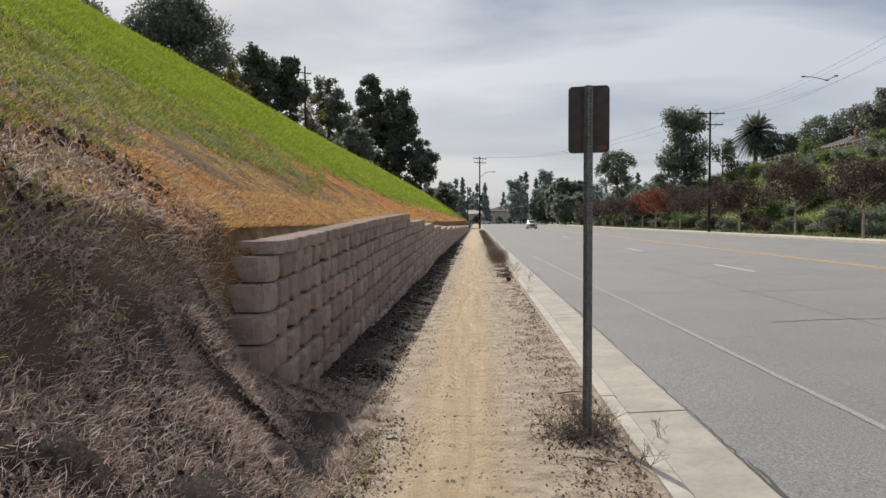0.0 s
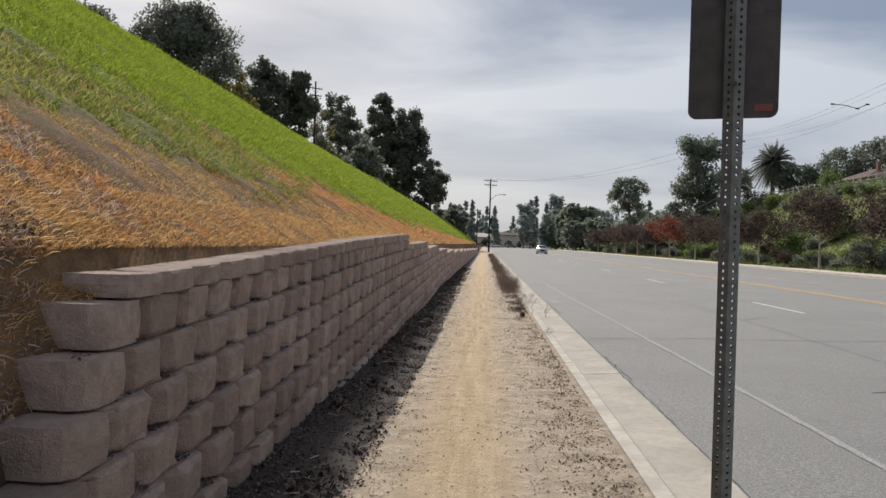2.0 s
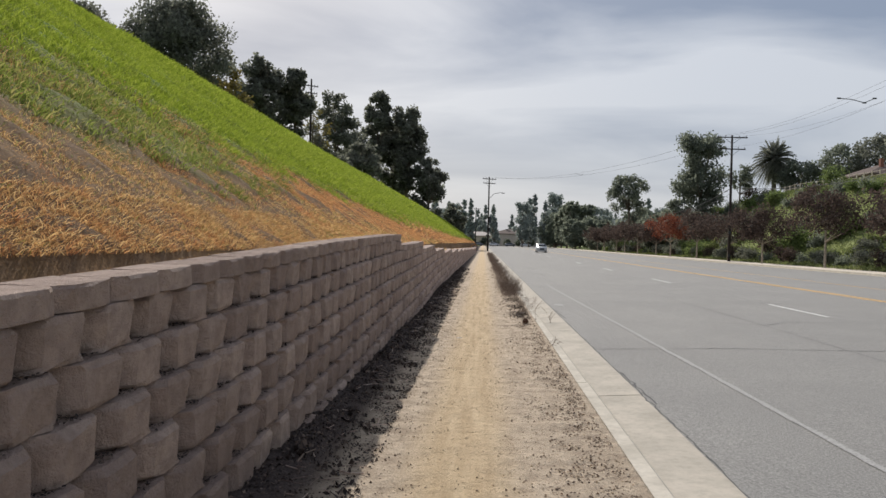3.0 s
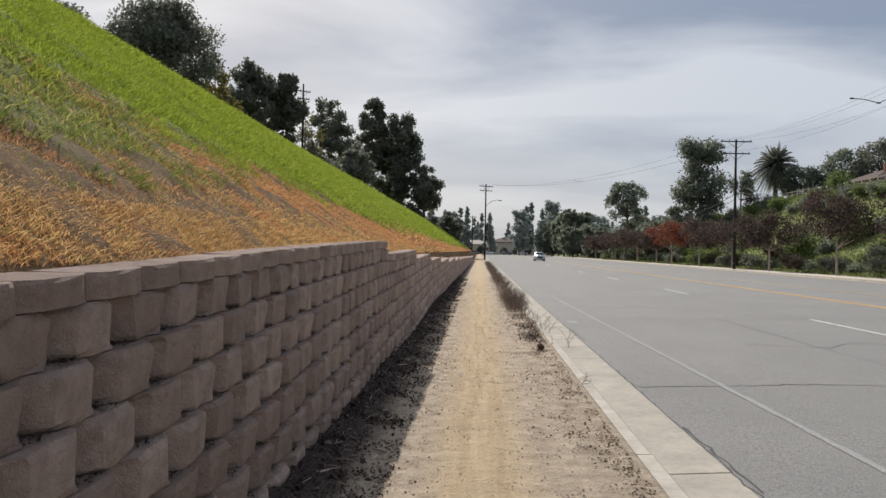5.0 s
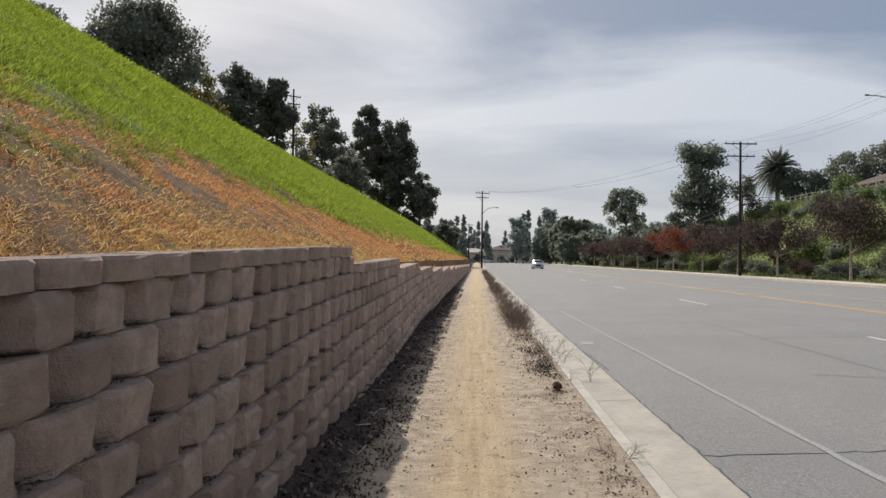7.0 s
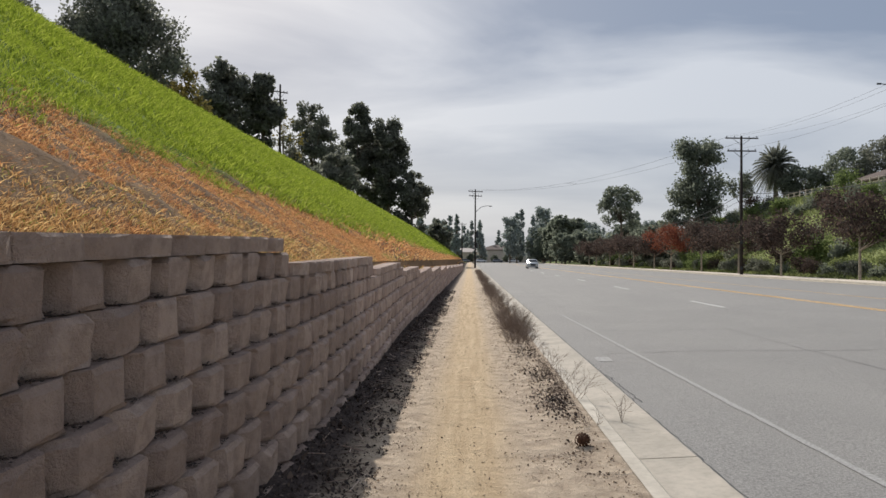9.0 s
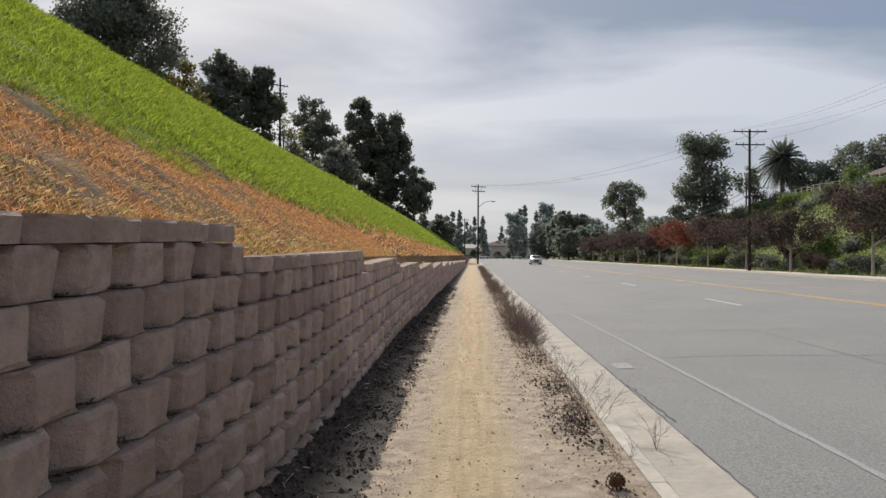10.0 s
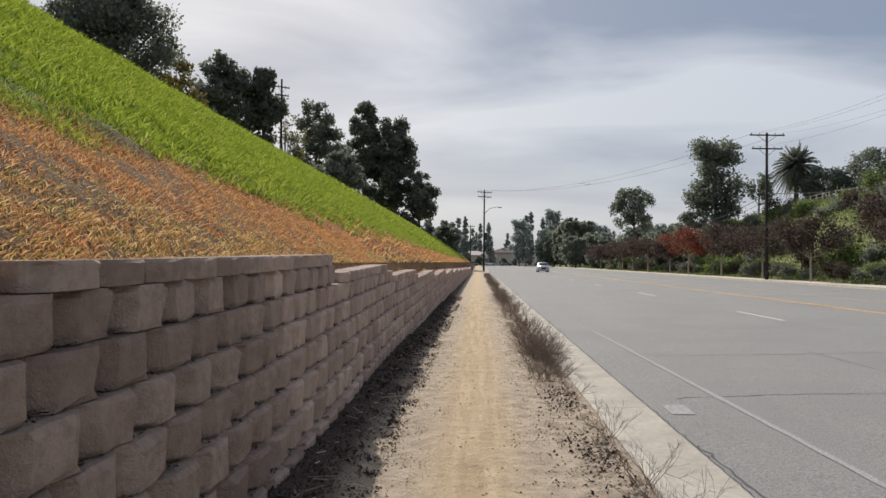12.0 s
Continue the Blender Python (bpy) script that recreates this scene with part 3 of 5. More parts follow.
# ---- sign on its perforated post ----
def build_sign():
    root = base_at("street_sign", (0.94, 5.21, -0.03), "dull metal road sign on perforated steel post in dry weeds", "road sign", -14)
    bm = bmesh.new()
    w, t, cell, r = 0.0225, 0.002, 0.0254, 0.0062
    n = 100
    for side in range(4):
        m = pose(0, 0, 0, 0, 0, 90 * side)
        outer_rows = []
        for k in range(n + 1):
            zz = k * cell
            outer_rows.append([bm.verts.new(m @ Vector((a, -w, zz))) for a in (-w, -0.0127, 0.0127, w)])
        for k in range(n):
            a, b = outer_rows[k], outer_rows[k + 1]
            bm.faces.new((a[0], a[1], b[1], b[0]))
            bm.faces.new((a[2], a[3], b[3], b[2]))
            ring = [bm.verts.new(m @ Vector((r * math.cos(math.pi / 4 * j + math.pi / 8), -w, (k + 0.5) * cell + r * math.sin(math.pi / 4 * j + math.pi / 8)))) for j in range(8)]
            c00, c10, c01, c11 = a[1], a[2], b[1], b[2]
            bm.faces.new((c10, c11, ring[0], ring[7]))
            bm.faces.new((c11, c01, ring[2], ring[1], ring[0]))
            bm.faces.new((c01, c00, ring[4], ring[3], ring[2]))
            bm.faces.new((c00, c10, ring[7], ring[6], ring[5], ring[4]))
    bmesh.ops.remove_doubles(bm, verts=bm.verts, dist=0.0005)
    post = part("post", bm, M_STEEL, root, "perforated galvanised steel post")
    post.matrix_basis = pose(0, 0, 0, 0, 0, 42)
    sol = post.modifiers.new("thick", "SOLIDIFY")
    sol.thickness, sol.offset = 0.003, 0
    bm = bmesh.new()
    W, H, R = 0.146, 0.240, 0.03
    ring = []
    for cx, cz, a0 in ((W - R, H - R, 0), (-W + R, H - R, 90), (-W + R, -H + R, 180), (W - R, -H + R, 270)):
        for j in range(7):
            a = radians(a0 + 15 * j)
            ring.append(bm.verts.new((cx + R * math.cos(a), 0.0335, cz + R * math.sin(a) + 2.305)))
    f = bm.faces.new(ring)
    ex = bmesh.ops.extrude_face_region(bm, geom=[f])
    for v in ex["geom"]:
        if isinstance(v, bmesh.types.BMVert):
            v.co.y += 0.003
    bmesh.ops.recalc_face_normals(bm, faces=bm.faces)
    part("panel", bm, M_SIGN, root, "dull bare aluminium sign back with rounded corners")
    bm = bmesh.new()
    box(bm, 0.07, 0.128, 0.0315, 0.0335, 2.088, 2.113)
    part("sticker", bm, M_RED, root, "small red sticker")
    for z in (2.17, 2.48):
        bm = bmesh.new()
        tube(bm, [(0, -0.042, z), (0, -0.030, z)], [0.008, 0.008], 6)
        part("bolt", bm, M_DARKMETAL, root)


build_sign()


# ---- utility poles and wires ----
def utility_pole(name, loc, high, label, arms, rz=0, lean=0.0, boxed=False):
    root = base_at(name, loc, label, "utility pole", rz)
    bm = bmesh.new()
    tube(bm, [(0, 0, -0.3), (0, 0, high * 0.5), (lean, 0, high)], [0.17, 0.145, 0.11], 12)
    part("pole", bm, M_TIMBER, root, smooth=True)
    for z, half in arms:
        bm = bmesh.new()
        box(bm, -half, half, -0.17, -0.05, z - 0.06, z + 0.06, 0.008)
        part("crossarm", bm, M_TIMBER, root)
        for sgn in (-1, 1):
            bm = bmesh.new()
            tube(bm, [(0, -0.06, z - 0.75), (sgn * half * 0.55, -0.11, z - 0.05)], [0.022, 0.022], 5)
            part("brace", bm, M_DARKMETAL, root)
        for q in (-0.92, -0.45, 0.45, 0.92):
            bm = bmesh.new()
            tube(bm, [(q * half, -0.11, z + 0.05), (q * half, -0.11, z + 0.10), (q * half, -0.11, z + 0.13), (q * half, -0.11, z + 0.22)], [0.02, 0.02, 0.06, 0.035], 8)
            part("insulator", bm, M_DARKMETAL, root)
    if boxed:
        bm = bmesh.new()
        tube(bm, [(0.36, 0, 5.3), (0.36, 0, 5.35), (0.36, 0, 6.5), (0.36, 0, 6.6)], [0.2, 0.26, 0.26, 0.1], 12)
        part("transformer", bm, M_DARKMETAL, root, "grey cylinder transformer")
        bm = bmesh.new()
        box(bm, 0.11, 0.42, -0.2, 0.12, 3.5, 4.4, 0.02)
        part("equipment_box", bm, M_DARKMETAL, root)
        bm = bmesh.new()
        tube(bm, [(0.1, 0, 9.9), (1.2, 0, 10.8), (2.5, 0, 11.1), (2.9, 0, 11.05)], [0.05, 0.05, 0.04, 0.04], 8)
        lamp = part("lamp_arm", bm, M_STEEL, root, "thin curved lamp arm")
        bm = bmesh.new()
        box(bm, 2.8, 3.45, -0.13, 0.13, 10.95, 11.1, 0.04)
        part("lamp_head", bm, M_STEEL, root, "flat grey street lamp head")
    else:
        for z in (0.5, 3.2):
            bm = bmesh.new()
            box(bm, -0.19, 0.06, -0.175, -0.15, z, z + 0.35, 0.004)
            part("tag_plate", bm, M_DARKMETAL, root)
    return root


utility_pole("utility_pole", (28.6, 89.4, 0.05), 14.6, "dark wooden utility pole with two crossarms on the far sidewalk", [(14.35, 1.75), (13.0, 1.55)], 4)
utility_pole("utility_pole", (0.98, 140.0, 0.0), 13.9, "dark wooden utility pole with transformer and street lamp arm", [(13.5, 1.45), (12.7, 1.3)], 30, boxed=True)
utility_pole("utility_pole", (29.8, 47.0, 0.05), 14.4, "dark wooden utility pole on the far sidewalk", [(14.15, 1.75), (12.9, 1.55)], 4)
utility_pole("utility_pole", (-24.4, 104.0, 9.0), 14.9, "wooden utility pole above the grass bank among trees", [(13.9, 1.0), (12.9, 0.9)], 40)
utility_pole("utility_pole", (-37.3, 83.7, 10.0), 19.0, "wooden utility pole above the grass bank", [(18.5, 1.1)], 40)
utility_pole("utility_pole", (-2.0, 200.0, 0.0), 11.0, "far wooden utility pole beside the road", [(10.6, 1.1)], 10)


def wire(a, b, sag, r=0.008, name="overhead_wire"):
    pts = []
    for j in range(17):
        t = j / 16
        p = Vector(a).lerp(Vector(b), t)
        p.z -= sag * 4 * t * (1 - t)
        pts.append(p)
    bm = bmesh.new()
    tube(bm, pts, [r] * 17, 4)
    part(name, bm, M_WIRE, None, "thin dark overhead wire between the poles", "structure")


for q, dz in ((-1.6, 0), (-0.8, 0), (1.6, 0)):
    wire((28.6 + q, 89.3, 14.6), (29.8 + q, 46.9, 14.4), 1.25)
wire((27.2, 89.3, 13.2), (28.4, 46.9, 13.1), 1.25)
for q in (-1.0, 1.1):
    wire((0.98 + q, 139.9, 13.85), (28.6 + q * 1.4, 89.5, 14.6), 1.9, 0.012)
wire((28.75, 89.3, 8.6), (29.95, 46.9, 7.7), 0.9, 0.03)
wire((28.75, 89.5, 8.6), (31.5, 136.0, 7.4), 0.9, 0.03)
wire((28.75, 89.5, 8.0), (31.5, 136.0, 6.9), 0.9, 0.02)


def spreader(loc, rz, size=1.0):
    root = base_at("wire_spreader", loc, "small dark wire spreader hanging on the overhead wires", "wire spreader", rz)
    root.matrix_basis = root.matrix_basis @ Matrix.Diagonal((size, size, size, 1))
    bm = bmesh.new()
    tube(bm, [(-1.35, 0, 0.12), (-0.45, 0, 0.05), (0.55, 0, -0.2), (1.3, 0, 0.14)], [0.03] * 4, 6)
    part("bar", bm, M_DARKMETAL, root)
    for x, z in ((-1.35, 0.12), (0.55, -0.2), (1.3, 0.14)):
        bm = bmesh.new()
        tube(bm, [(x - 0.14, 0, z), (x + 0.14, 0, z)], [0.06, 0.06], 6)
        part("clamp", bm, M_DARKMETAL, root)


spreader((28.4, 61.0, 13.15), 0)
spreader((14.5, 115.3, 12.3), 25, 0.5)


# ---- trees ----
def leaves(co_list, rng, centres, radii, count, size, flat=0.85):
    """Quads scattered through clumps; returns (n*4,3)."""
    w = radii ** 2
    pick = rng.choice(len(centres), count, p=w / w.sum())
    d = rng.normal(0, 1, (count, 3))
    d /= np.linalg.norm(d, axis=1)[:, None]
    rr = radii[pick][:, None] * (0.2 + 1.0 * rng.random((count, 1)) ** 0.7)
    p = centres[pick] + d * rr * np.array([1, 1, flat])
    p = p + rng.normal(0, 0.22, (count, 3)) * radii[pick][:, None]
    a = rng.normal(0, 1, (count, 3))
    a /= np.linalg.norm(a, axis=1)[:, None]
    b = np.cross(a, rng.normal(0, 1, (count, 3)))
    b /= np.linalg.norm(b, axis=1)[:, None]
    s = size * (0.6 + 0.8 * rng.random((count, 1)))
    a, b = a * s, b * s * 0.55
    quad = np.stack([p - a, p + b, p + a, p - b], 1)
    return quad.reshape(-1, 3)


def tree(name, loc, high, wide, material, label, seed, trunk=0.25, clear=0.3, clumps=40, count=3500, leaf=0.22, lean=(0, 0), shape="round", bark=None, limbs=7, sprawl=1.0, group=""):
    rng = np.random.default_rng(seed)
    root = base_at(name, loc, label, "tree", 0, group)
    z0 = high * clear
    cs, rs = [], []
    for _ in range(clumps):
        t = rng.random()
        if shape == "round":
            prof = math.sin(math.pi * (0.12 + 0.83 * t)) ** 0.7
        elif shape == "flat":
            prof = 0.75 + 0.3 * math.sin(math.pi * t)
        elif shape == "spire":
            prof = (1 - t) ** 0.8 * 0.95 + 0.05
        else:
            prof = 0.55 + 0.45 * math.sin(math.pi * (0.1 + 0.8 * t)) + 0.12 * math.sin(9 * t + seed)
        a = rng.random() * 2 * math.pi
        r = math.sqrt(rng.random()) * wide / 2 * prof * 0.85
        top = z0 + (high - z0) * (0.06 + 0.88 * t)
        cs.append((r * math.cos(a) + lean[0] * t, r * math.sin(a) + lean[1] * t, top))
        rs.append(wide ** 0.75 * (0.10 + 0.12 * rng.random()) * sprawl * (0.6 + 0.5 * prof) * (1.25 if shape == 'tall' else 1.0))
    cs, rs = np.array(cs), np.array(rs)
    # a trunk with limbs to some of the clumps
    bm = bmesh.new()
    mid = Vector((lean[0] * 0.3, lean[1] * 0.3, z0 + (high - z0) * 0.35))
    tube(bm, [(0, 0, -0.4), (0, 0, 0.1), (mid.x * 0.3, mid.y * 0.3, z0 * 0.7), mid, (lean[0] * 0.8, lean[1] * 0.8, high * 0.86)], [trunk * 1.3, trunk, trunk * 0.8, trunk * 0.55, trunk * 0.12], 8)
    for j in rng.choice(len(cs), min(limbs * 2, len(cs)), replace=False):
        c = Vector(cs[j])
        s0 = Vector((mid.x * 0.4, mid.y * 0.4, z0 * 0.75)) if c.z < mid.z else mid * 0.8
        k = s0.lerp(c, 0.5) + Vector((0, 0, -0.06 * high * 0.3))
        tube(bm, [s0, k, c], [trunk * 0.45, trunk * 0.25, trunk * 0.06], 5)
    part("trunk", bm, bark or M_BARK, root, smooth=True)
    quads = leaves(None, rng, cs, rs, count, leaf)
    f = np.arange(len(quads), dtype=np.int32).reshape(-1, 4)
    array_mesh("crown", quads, f, material, "", parent=root)
    return root


OAK = "broad dark green tree above the grass bank"
# above the bank
tree("oak_tree", (-31.5, 76, 9.0), 16.5, 13.0, L_OAK, "large dark oak with a dense rounded crown above the grass bank", 11, 0.4, 0.42, 110, 26000, 0.18)
tree("oak_tree", (-41, 74, 10.5), 14.5, 9, L_OAK, "dark oak above the grass bank beside a pole", 12, 0.4, 0.3, 80, 14000, 0.19)
tree("autumn_tree", (-29.5, 85, 9.0), 12.5, 6.5, L_YELLOW, "small brownish yellow tree between two dark oaks", 13, 0.2, 0.2, 50, 4000, 0.22)
tree("oak_tree", (-31.0, 102, 9.0), 17.6, 8.5, L_OAK, "dark rounded oak above the grass bank", 14, 0.35, 0.36, 90, 10000, 0.27)
tree("oak_tree", (-26.6, 104, 9.0), 16.6, 5.5, L_OAK, "dark oak with see-through lower limbs above the grass bank", 15, 0.35, 0.4, 80, 8000, 0.27)
tree("bare_tree", (-25.5, 110, 9.0), 13.0, 6, L_YELLOW, "thin nearly bare tree above the grass bank", 16, 0.15, 0.2, 30, 450, 0.2, limbs=14)
tree("bush", (-21.5, 106, 9.0), 5.0, 6, L_OAK, "dark bush on the crest of the bank", 17, 0.2, 0.1, 45, 4500, 0.27)
tree("bush", (-18.5, 112, 8.5), 7.4, 8, L_OAK, "low dark green bush on the crest of the bank", 18, 0.2, 0.1, 45, 4500, 0.27)
tree("oak_tree", (-30.5, 150, 10), 22, 12, L_OAK, "low dark tree behind the crest of the bank", 19, 0.4, 0.15, 80, 8000, 0.33)
tree("gum_tree", (-26.0, 178, 8), 30.5, 7.0, L_OAK, "tall dark gum tree with a ragged columnar crown", 21, 0.5, 0.25, 90, 10000, 0.4, shape="tall")
tree("gum_tree", (-18.8, 178, 7), 28.5, 8.5, L_OAK, "tall dark gum tree beyond the grass bank", 22, 0.5, 0.2, 90, 11000, 0.4, shape="tall")
tree("gum_tree", (-22.5, 183, 7), 24.0, 9, L_OAK, "dense dark gum tree between taller ones", 27, 0.5, 0.15, 90, 10000, 0.4, shape="tall")
tree("gum_tree", (-13.2, 176, 5), 17.0, 10.0, L_OAK, "shorter dark tree at the foot of the tall gums", 23, 0.5, 0.1, 60, 8000, 0.36)
tree("bush", (-30, 165, 8), 18.5, 14, L_OAK, "dark green thicket beyond the bank", 24, 0.3, 0.1, 80, 8000, 0.36)
tree("bush", (-7.5, 190, 1), 11.0, 7, L_OAK, "dark green tree at the end of the bank", 25, 0.3, 0.1, 45, 4000, 0.36)

# street trees over the road
_kinds = [L_PURPLE, L_PURPLE, L_PURPLE, L_PURPLE, L_PURPLE, L_FLAME, L_PURPLE, L_PURPLE, L_PURPLE, L_PURPLE, L_PURPLE, L_PURPLE]
for j in range(12):
    y = 57.0 + 12.55 * j
    k = _kinds[j]
    lab = "young street tree with orange red crown on the far sidewalk" if k == L_FLAME else "young street tree with purple brown crown and pale trunk"
    tree("street_tree", (30.0 + 0.4 * math.sin(j * 2.3), y, 0.04), 6.0 + 0.5 * math.sin(j * 1.7), 7.2 + 0.8 * math.sin(j * 2.9), k, lab, 40 + j, 0.12, 0.47, 48, 4600, 0.125, shape="flat", bark=M_PALEBARK, group="street trees in a row along the far sidewalk")


# ---- the far bank, its planting and houses ----
def shrub(name, mat, seed, wide, high, label, count=900, leaf=0.14):
    rng = np.random.default_rng(seed)
    root = base_at(name, (0, 0, 0), label, "shrub")
    n = 16
    a, r = rng.random(n) * 6.283, np.sqrt(rng.random(n)) * wide * 0.36
    cs = np.stack([r * np.cos(a), r * np.sin(a), high * (0.2 + 0.6 * rng.random(n))], -1)
    rs = wide * (0.12 + 0.12 * rng.random(n))
    q = leaves(None, rng, cs, rs, count, leaf)
    array_mesh("foliage", q, np.arange(len(q), dtype=np.int32).reshape(-1, 4), mat, "", parent=root)
    bm = bmesh.new()
    for j in range(5):
        c = Vector(cs[j])
        tube(bm, [(0, 0, -0.5), c * 0.4, c], [0.05, 0.035, 0.01], 4)
    part("stem", bm, M_BARK, root)
    return root


protos = [
    shrub("shrub", L_GRN, 201, 3.4, 2.2, "mid green rounded shrub on the far bank"),
    shrub("shrub", L_EUC, 202, 3.0, 1.8, "grey green shrub on the far bank"),
    shrub("shrub", L_OAK, 203, 3.8, 2.6, "dark green shrub on the far bank", 1200),
    shrub("shrub", L_BRUSH, 204, 2.6, 1.3, "yellowish green low shrub on the far bank", 700),
    shrub("shrub", L_PURPLE, 205, 3.2, 2.4, "brown dry shrub on the far bank", 900),
    shrub("shrub", L_GRN, 206, 4.4, 3.2, "large leafy green shrub on the far bank", 1400),
]
rng_s = np.random.default_rng(77)
first_use = [True] * len(protos)


def place_shrub(k, x, y, s):
    m = pose(x, y, float(land(x, y)) - 0.1, 0, 0, rng_s.random() * 360) @ Matrix.Diagonal((s, s, s, 1))
    if first_use[k]:
        first_use[k] = False
        protos[k].matrix_basis = m
        return protos[k]
    ob = copy_thing(protos[k], m.normalized())
    ob.matrix_basis = m
    return ob


for j in range(210):
    y = 44 + 150 * rng_s.random() ** 1.0
    u = rng_s.random()
    x = 33.2 + 15.5 * u
    k = rng_s.choice([0, 1, 2, 3, 5, 4], p=[0.30, 0.18, 0.05, 0.34, 0.06, 0.07])
    place_shrub(int(k), x, y, 0.6 + 0.6 * rng_s.random())
for j in range(56):
    place_shrub(int(rng_s.choice([2, 4, 1, 0])), 32.6 + rng_s.random(), 45 + 2.9 * j + rng_s.random(), 0.45 + 0.3 * rng_s.random())


def palm(loc, high, crown):
    root = base_at("palm_tree", loc, "tall date palm with a dense dark crown of arching fronds", "palm tree")
    rng = np.random.default_rng(9)
    bm = bmesh.new()
    tube(bm, [(0, 0, -0.5), (0.1, 0, high * 0.5), (0, 0, high)], [0.42, 0.36, 0.42], 10)
    part("trunk", bm, M_BARK, root, smooth=True)
    co, fs = [], []
    for j in range(300):
        az = rng.random() * 6.283
        el = radians(-70 + 150 * rng.random())
        ln = crown * (0.85 + 0.3 * rng.random())
        d = Vector((math.cos(az) * math.cos(el), math.sin(az) * math.cos(el), math.sin(el)))
        side = Vector((-math.sin(az), math.cos(az), 0))
        spine = []
        for q in range(11):
            t = q / 10
            spine.append(Vector((0, 0, high)) + d * ln * t + Vector((0, 0, -1)) * ln * 0.55 * t * t * max(0.0, math.cos(el)))
        for q in range(1, 11):
            p0, p1 = spine[q - 1], spine[q]
            mid = (p0 + p1) / 2
            along = (p1 - p0).normalized()
            w = 0.42 * math.sin(math.pi * (0.12 + 0.85 * q / 11))
            for sg in (-1, 1):
                for h in (0.0, 0.5):
                    b0 = p0.lerp(p1, h)
                    tip = b0 + side * sg * w + along * 0.35 + Vector((0, 0, -0.22))
                    n = len(co)
                    co += [b0, b0 + along * 0.22, tip]
                    fs.append((n, n + 1, n + 2))
    array_mesh("frond", np.array([tuple(c) for c in co]), np.array(fs), L_OAK, "stuff", "dark green arching palm fronds", parent=root)


palm((53.2, 140, float(land(53.2, 140)) - 0.2), 7.0, 4.3)


def wx(px, d):
    """Sideways place of a bearing, d metres ahead of the middle of the walk."""
    return (px - 835) / 1279 * d


tree("gum_tree", (40.0, 140, float(land(40, 140))), 18.6, 9.5, L_EUC, "tall grey green gum tree with an uneven crown", 68, 0.35, 0.14, 120, 12000, 0.26, shape="tall")
tree("gum_tree", (35.8, 139, float(land(35.8, 139))), 9.6, 6.5, L_EUC, "smaller grey green tree beside a tall gum", 62, 0.2, 0.2, 40, 2800, 0.24)
tree("small_tree", (47.5, 141, float(land(47.5, 141))), 7.6, 5.5, L_EUC, "small open tree with bare limbs near the palm", 63, 0.18, 0.3, 34, 1500, 0.22)
tree("pine_tree", (37.0, 190, 1.5), 18.5, 10.5, L_EUC, "open pine with a leaning trunk and layered crown", 64, 0.35, 0.38, 46, 5000, 0.3, shape="flat")
for j, (x, y, h, w, mt, lab) in enumerate([
    (66, 130, 9.5, 9, L_OAK, "dark rounded tree behind the hilltop fence"), (72, 131, 10.5, 9, L_EUC, "grey green tree behind the hilltop fence"),
    (61.0, 132, 8.6, 8, L_EUC, "grey green tree behind the hilltop fence"), (56.5, 136, 6.6, 7, L_EUC, "low grey green tree behind the hilltop fence"),
    (78, 128, 11.5, 9, L_GRN, "green tree beside a hilltop house"), (82, 116, 9.4, 6, L_GRN, "bright green tree beside a hilltop house"), (56.0, 101, 8.6, 6.0, L_OAK, "dark dense tree at the top of the far bank"),
    (60, 96, 7.4, 6, L_GRN, "green tree at the top of the far bank"), (55, 88, 7.0, 5, L_EUC, "grey green tree at the top of the far bank"), (64, 88, 9.0, 7, L_OAK, "dark tree at the top of the far bank"), (85, 122, 10, 9, L_EUC, "tall grey green tree on the hilltop")]):
    tree("hill_tree", (x, y, float(land(x, y)) - 0.1), h, w * 1.25, mt, lab, 300 + j, 0.2, 0.03, 70, 5200, 0.22)


